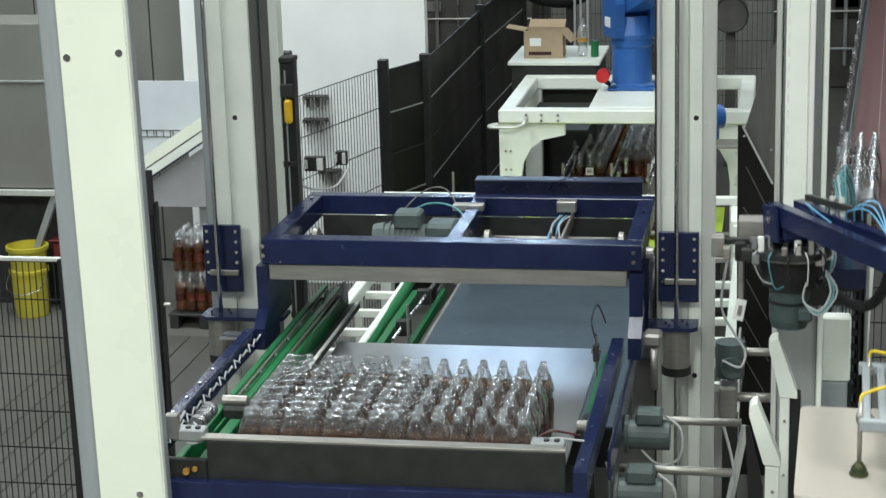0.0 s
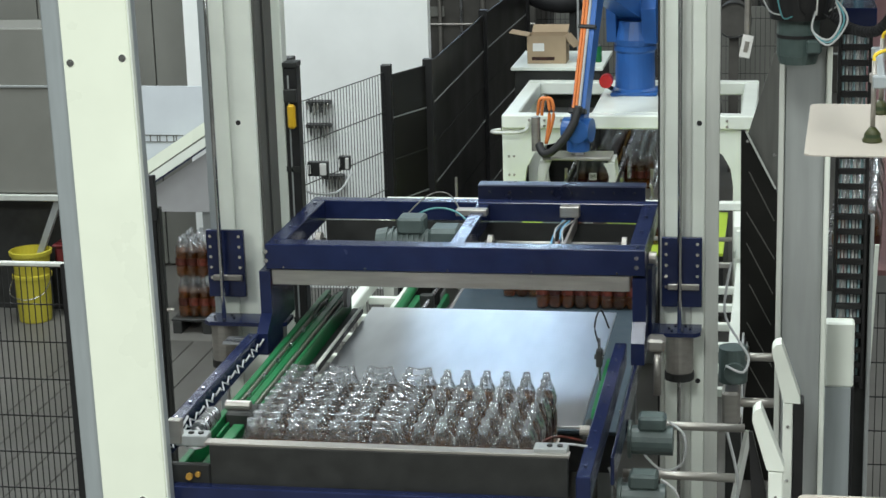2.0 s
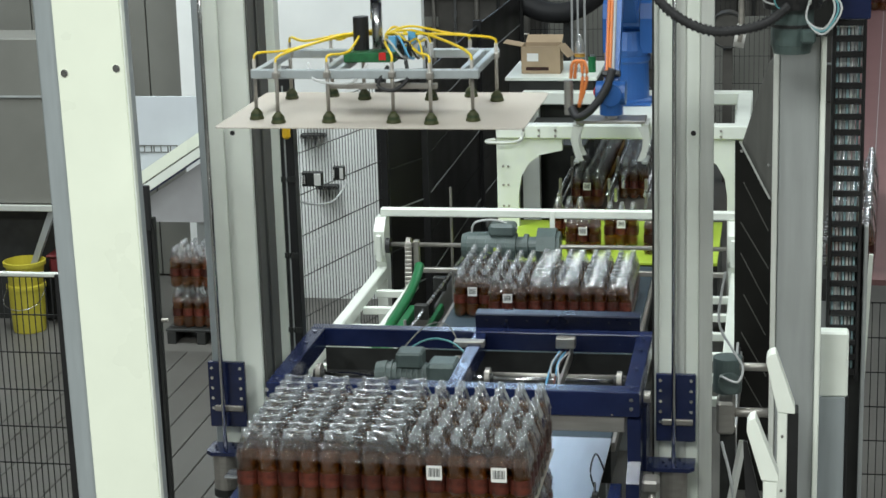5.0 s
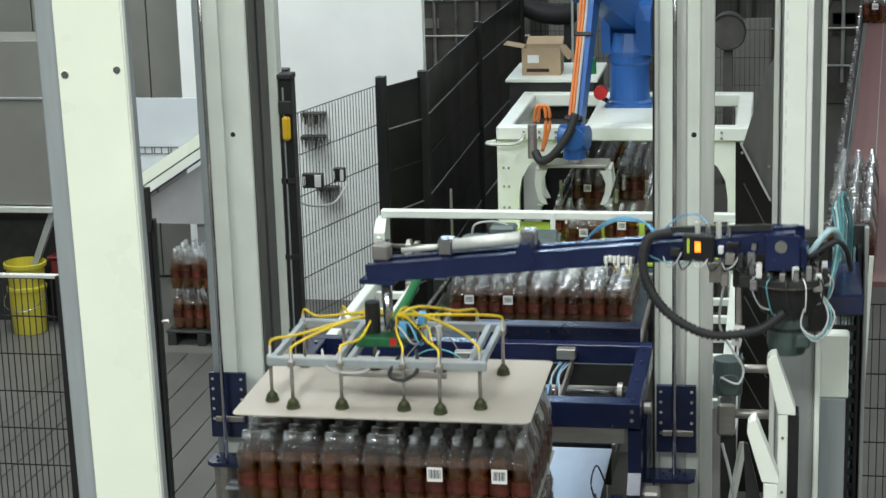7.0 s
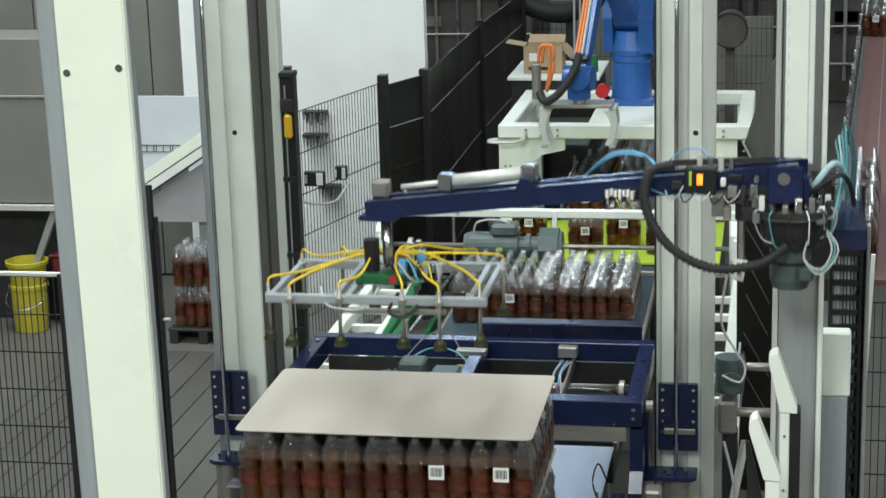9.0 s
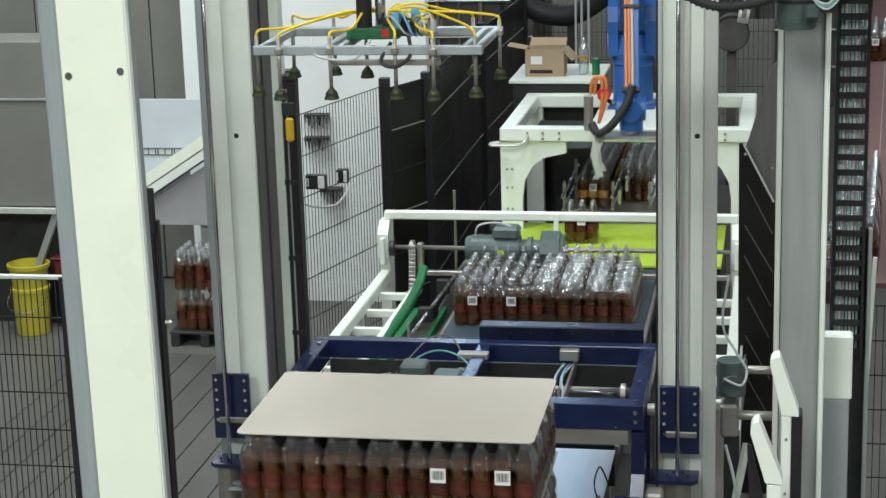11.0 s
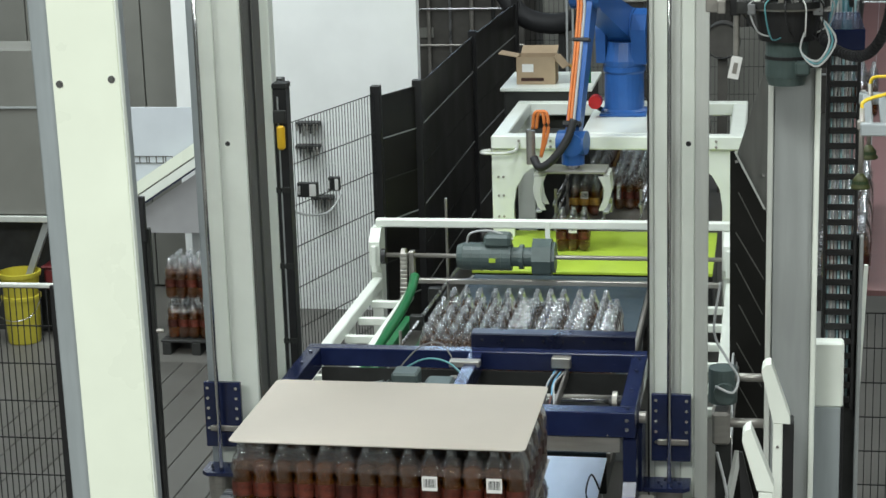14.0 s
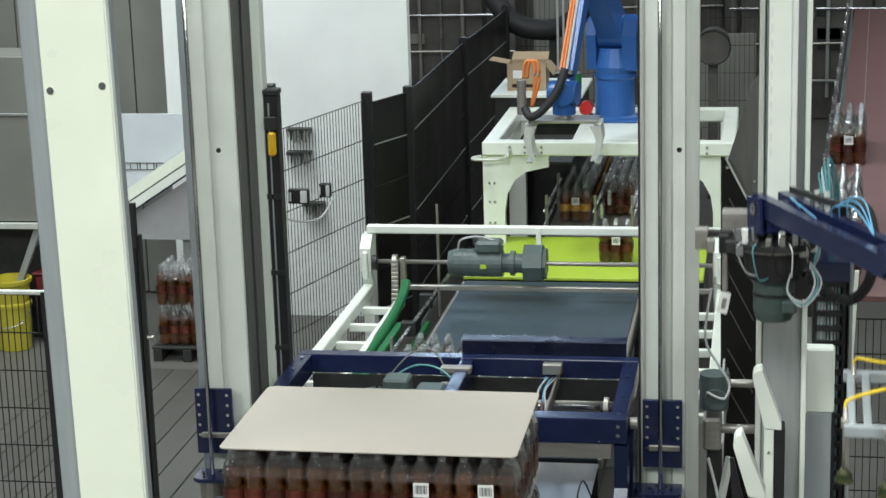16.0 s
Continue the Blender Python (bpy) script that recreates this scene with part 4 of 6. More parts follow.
def build_gripper():
    """Built round its middle, with the cups' rims at zero height."""
    z = 0.185
    for y in (-0.265, 0.265):
        part("long_bar", B(-0.475, y - 0.015, z - 0.018, 0.475, y + 0.015, z + 0.018), ALU_MID, gripper)
    for x in (-0.455, -0.175, -0.12, 0.40, 0.45):
        part("cross_bar", B(x - 0.013, -0.249, z - 0.014, x + 0.013, 0.249, z + 0.016), ALU_MID, gripper)
    part("valve_block", B(-0.12, -0.12, z + 0.02, 0.10, -0.02, z + 0.06), PCB, gripper, "green valve terminal")
    part("pump", C((-0.06, -0.04, z + 0.06), (-0.06, -0.04, z + 0.19), 0.033, 16), BLACK, gripper)
    part("hub_post", C((0.0, 0.0, z + 0.02), (0.0, 0.0, z + 0.24), 0.022, 14), STEEL, gripper, smooth=True)
    part("hub_plate", B(-0.11, -0.015, z + 0.019, 0.14, 0.15, z + 0.03), STEEL_DULL, gripper)
    for k in range(7):
        x, y = 0.02 + 0.035 * (k % 4), 0.03 + 0.05 * (k // 4)
        part("fitting", C((x, y, z + 0.03), (x, y, z + 0.07 + 0.02 * (k % 3)), 0.012, 8), STEEL, gripper)
    for k in range(16):
        a, r = k * 2.4, 0.035 + 0.007 * k
        x, y, h = 0.10 + r * math.cos(a), 0.03 + 0.8 * r * math.sin(a), 0.025 + 0.018 * (k % 4)
        if k % 3:
            part("fitting", C((x, y, z + 0.031), (x, y, z + 0.035 + h), 0.010 + 0.004 * (k % 2), 9), (STEEL, CABLE, DARK, CHROME)[k % 4], gripper)
        else:
            part("small_valve", B(x - 0.016, y - 0.012, z + 0.0315, x + 0.016, y + 0.012, z + 0.04 + h, bev=0.003), (STEEL_DULL, CYAN, PAPER, DARK)[(k // 3) % 4], gripper)
    for k in range(6):
        part("air_tube", T([(0.0 + 0.03 * k, -0.03, z + 0.07), (0.03 + 0.04 * k, -0.10 - 0.02 * (k % 2), z + 0.10 + 0.01 * (k % 3)), (0.10 + 0.03 * k, -0.14, z + 0.05), (0.13 + 0.02 * k, -0.08, z + 0.03)], 0.0045, 5, 5), (RUBBER, CABLE, CYAN, RUBBER, YELLOW, CABLE)[k], gripper)
    part("lower_bar", B(-0.15, -0.262, z - 0.06, 0.30, -0.24, z - 0.038), STEEL_DULL, gripper)
    part("red_tag", B(0.03, -0.122, z + 0.03, 0.06, -0.118, z + 0.06, bev=0), RED, gripper)
    part("blue_fitting", B(0.10, 0.0, z + 0.03, 0.18, 0.05, z + 0.07, bev=0.008), CYAN, gripper)
    cups = [(-0.475, -0.22), (-0.36, -0.30), (-0.15, -0.285), (0.12, -0.285), (0.28, -0.31), (0.44, -0.24),
            (-0.45, 0.24), (-0.12, 0.23), (0.18, 0.22), (0.47, 0.20), (-0.28, 0.30), (0.34, 0.30)]
    for i, (x, y) in enumerate(cups):
        c = part("suction_cup", lathe([(0.030, 0.0), (0.031, 0.006), (0.022, 0.018), (0.025, 0.024), (0.015, 0.036), (0.009, 0.044)], 14, at=(x, y, 0)), CUP, gripper, "yellow-green bellows suction cup", smooth=True)
        part("cup_band", C((x, y, 0.014), (x, y, 0.024), 0.0255, 14), CUPG, c)
        part("cup_rod", C((x, y, 0.04), (x, y, z + 0.05), 0.008, 10), STEEL_DULL, c, smooth=True)
        part("cup_clamp", B(x - 0.014, y - 0.018, z - 0.012, x + 0.014, y + 0.018, z + 0.014), STEEL_DULL, c)
        sx = 0.09 * (1 if x > 0 else -1)
        part("vacuum_hose", T([(0.03 * (1 if x > 0 else -1), 0.03, z + 0.11), (x * 0.35, y * 0.22 + 0.03, z + 0.105 + 0.014 * (i % 3)), (x * 0.72 + 0.02 * (i % 3 - 1), y * 0.55 + 0.015 * (i % 2), z + 0.070 + 0.024 * (i % 2)),
                              (x * 0.97, y * 0.94, z + 0.072), (x, y, z + 0.045)], 0.0055, 6, 5), YELLOW, gripper, "yellow vacuum hose", smooth=True)
        CUPS.append(c)
    part("black_loop", T([(0.10, -0.26, z + 0.03), (0.06, -0.285, z - 0.04), (0.12, -0.29, z - 0.06), (0.18, -0.28, z - 0.02), (0.16, -0.20, z + 0.04)], 0.008), RUBBER, gripper)
    part("white_loop", T([(-0.25, -0.2, z + 0.03), (-0.2, -0.29, z - 0.02), (-0.05, -0.29, z - 0.03), (0.0, -0.2, z + 0.03)], 0.005), CABLE, gripper)


build_gripper()
# the frame is a little shorter than its pad and sits off its middle
for ob in gripper.children_recursive:
    ob.data.transform(Matrix.Translation((-0.03, 0, 0)) @ Matrix.Diagonal((0.94, 1, 1, 1)))

moving_pad = thing("layer_pad", "tan cardboard layer pad with rounded corners", "layer pad", "layer pads")


def pad_outline(w, d, r=0.03):
    pts = []
    for cx, cy, a0 in ((w - r, d - r, 0), (-w + r, d - r, 90), (-w + r, -d + r, 180), (w - r, -d + r, 270)):
        for k in range(5):
            a = radians(a0 + 22.5 * k)
            pts.append((cx + r * math.cos(a), cy + r * math.sin(a)))
    return pts


part("board", prism(bmesh.new(), pad_outline(0.60, 0.40), "z", -0.004, 0.0), CARD, moving_pad)

# magazine of pads with its guides
magazine = thing("pad_stack", "tall stack of tan cardboard layer pads", "pad stack", at=(2.8, -1.2, 0))
for k in range(24):
    z = 1.86 - k * 0.0045
    part("board", prism(bmesh.new(), [(2.8 + a + 0.003 * math.sin(k * 2.1), -1.2 + b + 0.003 * math.cos(k * 1.7)) for a, b in pad_outline(0.60, 0.40)], "z", z - 0.004, z), CARD, magazine)
part("stack_body", B(2.202, -1.598, 0.75, 3.398, -0.802, 1.751, bev=0.002), CARD, magazine)
part("stand", B(2.25, -1.55, 0.0, 3.35, -0.85, 0.749), DARK, magazine)


def paddle(y0, y1, outline, post, backing, foot):
    """A bent white guide: flared slab, slim upright below it and a black backing strip beside."""
    x = (post[0] + post[1]) / 2
    g = thing("stack_guide", "white coated stack guide with flared top on dark bracket", "guide", "stack guides", at=(x, y0, 0))
    bm = prism(bmesh.new(), outline, "y", y0, y1)
    bmesh.ops.bevel(bm, geom=list(bm.edges), offset=0.004, segments=2, affect="EDGES", profile=0.6)
    part("flared_plate", bm, WHITE, g)
    part("upright", B(post[0], y0 + 0.004, 0.02, post[1], y1 - 0.02, post[2]), WHITE, g)
    part("backing", B(backing[0], y0 + 0.010, 0.02, backing[1], y1 + 0.02, backing[2]), BLACK, g)
    part("base", B(x - 0.10, y0 - 0.04, 0.0, x + 0.12, y1 + 0.06, 0.02), DARK, g)
    for k in range(2):
        bolt(g, ((post[0] + post[1]) / 2, y0 + 0.004, foot - 0.22 * k), (0, -1, 0), 0.006)
    return g


paddle(0.028, 0.115, [(2.147, 1.894), (2.102, 2.092), (2.106, 2.112), (2.118, 2.124), (2.138, 2.129), (2.212, 1.912), (2.212, 1.890)], (2.147, 2.184, 1.8935), (2.1855, 2.226, 1.893), 1.80)
gd = paddle(-0.44, -0.355, [(2.092, 1.800), (2.038, 1.985), (2.040, 2.012), (2.050, 2.028), (2.068, 2.036), (2.153, 1.815), (2.153, 1.795)], (2.098, 2.150, 1.7945), (2.0985, 2.150, 1.0), 1.70)
part("side_bracket", prism(bmesh.new(), [(2.026, 1.93), (2.04, 1.93), (2.092, 1.70), (2.092, 1.45), (2.05, 1.45)], "y", -0.40, -0.385), BLACK, gd, "black bracket plate")
wb = thing("terminal_cabinet", "white and grey slim steel terminal cabinet", "cabinet", at=(2.37, 0.80, 0))
part("upper_cover", B(2.317, 0.80, 1.70, 2.437, 0.88, 1.982, bev=0.008), WHITE, wb)
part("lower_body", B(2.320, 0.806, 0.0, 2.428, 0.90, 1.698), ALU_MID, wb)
part("side_strip", B(2.4285, 0.81, 0.6, 2.442, 0.88, 1.698), BLACK, wb)


# ---- cable chain beside the mast ----
chain = thing("cable_chain", "black ladder cable chain with pale cables inside", "cable chain", at=(2.40, 0.95, 0))


def cable_chain():
    c, ch = thing("chain_trough", "dark steel trough behind the cable chain", "trough", at=(2.40, 0.95, 0)), chain
    for x in (2.345, 2.468):
        part("side_link", B(x, 0.93, -1.25, x + 0.014, 1.0, 0.50, bev=0.002), BLACK, ch)
    for k in range(26):
        z = -1.22 + k * 0.0645
        part("rung", B(2.3595, 0.925, z, 2.4675, 0.94, z + 0.026, bev=0.002), BLACK, ch)
    for k in range(7):
        x = 2.368 + k * 0.0145
        part("cable", C((x, 0.965, -1.2), (x, 0.965, 0.49), 0.005, 8), (CYAN2, PAPER, CABLE)[k % 3], ch)
    part("trough", B(2.40, 1.002, 0.0, 2.512, 1.02, 2.40), DARK, c)
    part("trough_edge", B(2.495, 0.96, 0.0, 2.512, 1.0, 2.4), ALU_DARK, c)


cable_chain()

# ---- rear conveyor that feeds the lift head ----
rear = thing("layer_conveyor", "white framed conveyor with blue-grey belt and gear motor", "conveyor", at=(0.6, 4.6, 0))


def build_rear():
    part("belt", B(-0.02, 2.74, 0.725, 1.27, 6.42, 0.748, bev=0.004), BELT, rear, "blue-grey woven belt")
    part("belt_edge", B(-0.045, 2.74, 0.69, -0.022, 6.42, 0.744), STEEL_DULL, rear)
    part("belt_edge", B(1.272, 2.74, 0.69, 1.295, 6.42, 0.744), STEEL_DULL, rear)
    part("bed", B(-0.02, 2.76, 0.50, 1.27, 6.40, 0.72), DARK, rear)
    for x in (0.05, 1.15):
        for y in (2.9, 4.6, 6.2):
            part("leg", B(x, y, 0.0, x + 0.08, y + 0.08, 0.50), ALU_DARK, rear)
    part("green_table", B(-0.05, 6.48, 0.74, 1.72, 7.75, 0.765), LIME, rear, "lime green table plate")
    part("table_bed", B(-0.05, 6.50, 0.4, 1.72, 7.70, 0.738), DARK, rear)
    for x in (0.0, 1.6):
        part("leg", B(x, 6.6, 0, x + 0.08, 6.68, 0.4), ALU_DARK, rear)
    # white portal over the belt
    part("portal_beam", B(-0.66, 5.97, 1.205, 1.86, 6.03, 1.265, bev=0.008), WHITE, rear)
    part("portal_strut", B(0.565, 5.955, 0.90, 0.60, 5.969, 1.262), WHITE, rear)
    for x0, x1 in ((-0.70, -0.60), (1.80, 1.90)):
        part("portal_leg", prism(bmesh.new(), [(5.92, 0.0), (6.06, 0.0), (6.06, 1.203), (5.94, 1.203), (5.86, 1.12), (5.86, 0.95), (5.92, 0.88)], "x", x0 + 0.012, x1 - 0.012), WHITE, rear)
        part("leg_cover", B(x0 + 0.03, 5.83, 0.90, x1 - 0.03, 5.858, 1.10, bev=0.01), WHITE, rear)
    for x in (-0.68, 1.83):
        part("side_beam", B(x, 3.3, 0.76, x + 0.07, 5.918, 0.85, bev=0.008), WHITE, rear)
        xi = x + 0.27 if x < 0 else x - 0.27
        part("inner_beam", B(xi, 3.3, 0.72, xi + 0.05, 5.80, 0.80, bev=0.008), WHITE, rear)
        for k in range(6):
            y = 3.4 + k * 0.42
            a, b = (x + 0.071, xi - 0.001) if x < 0 else (xi + 0.051, x - 0.001)
            part("cross_strut", B(a, y, 0.735, b, y + 0.045, 0.785), WHITE, rear)
        for y in (3.5, 5.0):
            part("side_leg", B(x + 0.01, y, 0, x + 0.06, y + 0.06, 0.758), WHITE, rear)
    # drive on the portal
    m = part("gear_motor", C((0.0, 5.86, 1.03), (0.34, 5.86, 1.03), 0.098, 22), MOTOR, rear, "grey-green cast gear motor")
    part("fan_cover", C((-0.045, 5.86, 1.03), (-0.001, 5.86, 1.03), 0.082, 22, 0.098), MOTOR, m)
    for k in range(4):
        part("fin_ring", C((0.05 + 0.07 * k, 5.86, 1.03), (0.062 + 0.07 * k, 5.86, 1.03), 0.102, 22), MOTOR, m)
    part("terminal_box", B(0.15, 5.78, 1.11, 0.34, 5.93, 1.20, bev=0.02), MOTOR, m)
    part("neck", C((0.341, 5.86, 1.03), (0.49, 5.86, 1.03), 0.068, 18), MOTOR, m)
    part("neck_flange", C((0.395, 5.86, 1.03), (0.425, 5.86, 1.03), 0.088, 18), MOTOR, m)
    part("gearbox", C((0.491, 5.86, 1.03), (0.625, 5.86, 1.03), 0.135, 8), MOTOR, m)
    part("gearbox_cover", C((0.626, 5.86, 1.03), (0.65, 5.86, 1.03), 0.112, 8), MOTOR, m)
    part("rating_plate", B(0.19, 5.758, 1.01, 0.235, 5.764, 1.04, bev=0), LIME, m, "small yellow plate")
    part("portal_shaft", C((-0.60, 5.86, 1.03), (1.80, 5.86, 1.03), 0.016, 12), STEEL_DULL, rear, smooth=True)
    part("tie_bar", B(-0.38, 5.83, 0.83, 1.80, 5.87, 0.865), STEEL_DULL, rear)
    part("chain_wheel", C((-0.45, 5.86, 1.02), (-0.42, 5.86, 1.02), 0.06, 18), STEEL_DULL, rear)
    part("bearing", C((-0.598, 5.86, 1.02), (-0.565, 5.86, 1.02), 0.055, 16), BLACK, rear)
    part("bearing_plate", B(-0.40, 5.84, 0.866, -0.36, 5.90, 1.06), STEEL_DULL, rear)
    bm = bmesh.new()
    for k in range(14):
        z = 1.05 - k * 0.03
        box(bm, -0.45, 5.78 - 0.004 * k * k * 0.1, z - 0.012, -0.40, 5.81 - 0.004 * k * k * 0.1, z + 0.012, bev=0.003)
    part("drive_chain", bm, STEEL_DULL, rear)
    part("chain_guide", T([(-0.33, 5.7, 0.92), (-0.33, 5.55, 0.86), (-0.34, 5.2, 0.80), (-0.36, 4.4, 0.76), (-0.36, 3.4, 0.74)], 0.035, 8, 6), GREEN, rear, "green plastic chain guide", smooth=True)
    part("slide_rail", B(-0.31, 3.2, 0.70, -0.26, 5.2, 0.775), GREEN, rear, "green plastic slide rail")
    part("slide_rail", B(-0.14, 3.0, 0.66, -0.11, 5.4, 0.73), GREEN, rear, "green plastic slide rail")
    part("guide_rod", C((-0.20, 4.0, 0.80), (-0.10, 6.3, 0.86), 0.012, 10), STEEL, rear, smooth=True)
    for y in (4.2, 4.9, 5.6):
        part("rod_clamp", B(-0.22, y, 0.76, -0.13, y + 0.06, 0.86), DARK, rear)
    for x, y in ((-0.12, 4.1), (-0.20, 6.3), (1.35, 6.3)):
        part("rod_post", C((x, y, 0.5), (x, y, 1.35 if y > 6 else 1.0), 0.010, 8), STEEL_DULL, rear)
    part("white_cable", T([(0.02, 5.86, 1.10), (0.05, 5.84, 1.20), (0.2, 5.84, 1.22), (0.35, 5.85, 1.16)], 0.008), CABLE, rear)
    # cables down the right flank
    for k in range(4):
        part("flank_cable", T([(1.90, 5.6, 1.15 - 0.02 * k), (1.93, 4.6, 0.95), (1.92 + 0.01 * k, 3.9, 0.92 - 0.03 * k), (1.93, 3.2, 0.70), (1.92, 2.9, 0.3)], 0.008), (CABLE, RUBBER, CABLE, STEEL_DULL)[k], rear)
    part("flank_ladder", B(1.95, 5.2, 0.85, 1.97, 5.6, 1.2), CABLE, rear)


build_rear()

# static drive at the foot of the right column
fd = thing("column_drive", "grey-green gear motor with steel cross rods", "motor", at=(1.95, 2.6, 0))
part("motor_body", C((1.895, 2.62, 1.10), (1.895, 2.62, 1.285), 0.075, 20), MOTOR, fd)
part("motor_flange", C((1.905, 2.52, 1.17), (1.905, 2.66, 1.17), 0.055, 20), MOTOR, fd)
part("rod", C((1.94, 2.6, 1.24), (2.12, 2.6, 1.24), 0.022, 14), STEEL_DULL, fd, smooth=True)
part("rod", C((1.88, 2.6, 0.99), (2.12, 2.6, 0.99), 0.025, 14), STEEL_DULL, fd, smooth=True)
part("gear_case", B(1.84, 2.54, 0.88, 1.935, 2.70, 1.06, bev=0.015), STEEL_DULL, fd)
part("stand", B(1.86, 2.58, 0, 1.94, 2.68, 0.88), DARK, fd)
part("cable_loop", T([(1.86, 2.5, 1.22), (1.95, 2.46, 1.20), (1.975, 2.5, 1.27), (1.92, 2.52, 1.36), (1.85, 2.55, 1.5), (1.88, 2.6, 1.75)], 0.007), CABLE, fd)
part("cable_loop", T([(1.87, 2.5, 0.86), (1.93, 2.45, 0.6), (1.90, 2.5, 0.3)], 0.008), CABLE, fd)
part("brace", BAR((1.86, 2.45, 0.2), (1.98, 2.55, 0.85), 0.03, 0.03), ALU, fd)

# dark guard panels behind the right column
gp = thing("sheet_guard", "dark sheet guard panel with slanted bright edges", "guard panel", at=(2.0, 4.0, 0))
part("lower_sheet", prism(bmesh.new(), [(1.905, 0.0), (2.135, 0.0), (2.135, 1.74), (1.918, 2.16), (1.892, 2.16)], "y", 4.0, 4.02), SMOKED, gp)
# paler than the lower sheet: a reflection is put into its grey
part("upper_sheet", prism(bmesh.new(), [(1.93, 2.13), (2.12, 1.77), (2.12, 2.66), (2.075, 2.60)], "y", 4.03, 4.05), GROOVE, gp, "dark guard sheet with its reflection painted grey")
part("edge_rail", BAR((1.920, 3.994, 2.158), (2.095, 3.994, 1.818), 0.010, 0.011), ALU, gp, "bright sheet edge")
for xa, za, xb, zb in ((1.942, 1.917, 2.09, 1.625), (1.929, 1.676, 2.095, 1.395), (1.931, 1.488, 2.09, 1.180), (1.951, 1.236, 2.08, 0.99), (1.94, 1.0, 2.09, 0.73), (1.94, 0.76, 2.09, 0.49)):
    part("sheet_joint", BAR((xa, 3.996, za), (xb, 3.996, zb), 0.004, 0.006), GROOVE, gp)
for xa, za in ((1.930, 2.10), (2.085, 2.02)):
    bolt(gp, (xa, 4.0, za), (0, -1, 0), 0.010)


# ---- robot on its white gantry ----
gantry = thing("robot_gantry", "white welded steel gantry frame for the robot", "gantry", at=(0.93, 8.3, 0))


def build_gantry():
    zt = 1.585
    part("front_beam", B(-0.04, 7.50, zt - 0.11, 1.93, 7.62, zt, bev=0.01), WHITE, gantry)
    part("back_beam", B(-0.04, 9.02, zt - 0.11, 1.93, 9.14, zt, bev=0.01), WHITE, gantry)
    for x in (-0.04, 1.81):
        part("side_beam", B(x, 7.622, zt - 0.11, x + 0.12, 9.018, zt - 0.002, bev=0.01), WHITE, gantry)
    part("robot_plate", B(0.66, 7.623, zt - 0.03, 1.30, 9.017, zt + 0.004), WHITE, gantry)
    for s, x in ((1, -0.04), (-1, 1.93)):
        pts = [(x, 0.0), (x + s * 0.17, 0.0), (x + s * 0.17, 1.02), (x + s * 0.19, 1.16), (x + s * 0.25, 1.27), (x + s * 0.34, 1.34), (x + s * 0.52, 1.38), (x + s * 0.52, zt - 0.113), (x, zt - 0.113)]
        leg = part("corner_leg", prism(bmesh.new(), pts, "y", 7.53, 7.60), WHITE, gantry)
        part("back_leg", B(min(x, x + s * 0.15), 9.03, 0, max(x, x + s * 0.15), 9.13, zt - 0.113), WHITE, gantry)
        for a, z in ((0.05, 1.25), (0.05, 1.10), (0.05, 0.93), (0.09, 1.25), (0.09, 1.10), (0.09, 0.93)):
            part("bolt", C((x + s * a, 7.53, z), (x + s * a, 7.522, z), 0.010, 8), STEEL_DULL, leg)
        for a in (0.22, 0.34, 0.47):
            for z in (1.50, 1.545):
                part("bolt", C((x + s * a, 7.499, z), (x + s * a, 7.492, z), 0.011, 8), STEEL_DULL, gantry)
    part("handle", T([(-0.04, 7.47, 1.475), (-0.10, 7.44, 1.47), (-0.08, 7.40, 1.465), (0.10, 7.40, 1.465), (0.16, 7.47, 1.475), (0.18, 7.49, 1.53)], 0.014, 8, 4), ALU, gantry)
    part("inner_tray", B(0.10, 7.75, 1.36, 0.64, 8.95, 1.38), DARK, gantry)


build_gantry()

SH_ = Vector((0.93, 8.50, 2.32))
L1, L2 = 1.0, 1.15
robot = thing("robot", "blue six-axis industrial robot with orange hoses", "robot", at=(0.93, 8.50, 1.589))


def build_robot_base():
    part("foot", lathe([(0.19, 0.0), (0.19, 0.03), (0.165, 0.05), (0.160, 0.34), (0.175, 0.36), (0.175, 0.40)], 28, at=(0.93, 8.50, 1.59)), ROBOT, robot)
    part("foot_plate", B(0.74, 8.31, 1.589, 1.12, 8.69, 1.615, bev=0.01), ROBOT, robot)
    part("red_plug", C((0.71, 8.35, 1.72), (0.71, 8.25, 1.72), 0.055, 16), RED, robot)
    part("plug_cable", T([(0.72, 8.36, 1.72), (0.70, 8.45, 1.66), (0.74, 8.5, 1.62)], 0.02), RUBBER, robot)


build_robot_base()
turret = part("turret", lathe([(0.17, 0.0), (0.18, 0.05), (0.16, 0.12), (0.14, 0.20)], 26, at=(0.93, 8.50, 1.991)), ROBOT, robot, "blue turret", at=(0.93, 8.50, 1.99))
# turret, arm and forearm are drawn pointing along +x
part("shoulder_cheek", prism(bmesh.new(), [(0.80, 2.02), (1.06, 2.02), (1.08, 2.30), (1.04, 2.42), (0.93, 2.46), (0.82, 2.42), (0.78, 2.25)], "y", 8.60, 8.72), ROBOT, turret)
part("shoulder_cheek", prism(bmesh.new(), [(0.80, 2.02), (1.06, 2.02), (1.08, 2.30), (1.04, 2.42), (0.93, 2.46), (0.82, 2.42), (0.78, 2.25)], "y", 8.30, 8.38), ROBOT, turret)
part("shoulder_motor", C((0.93, 8.72, 2.32), (0.93, 8.90, 2.32), 0.09, 20), BLACK, turret)
part("warning_plate", B(0.85, 8.294, 2.10, 0.96, 8.299, 2.18, bev=0), PAPER, turret)
part("rear_motor", C((0.75, 8.50, 2.02), (0.75, 8.50, 2.30), 0.08, 18), BLACK, turret)

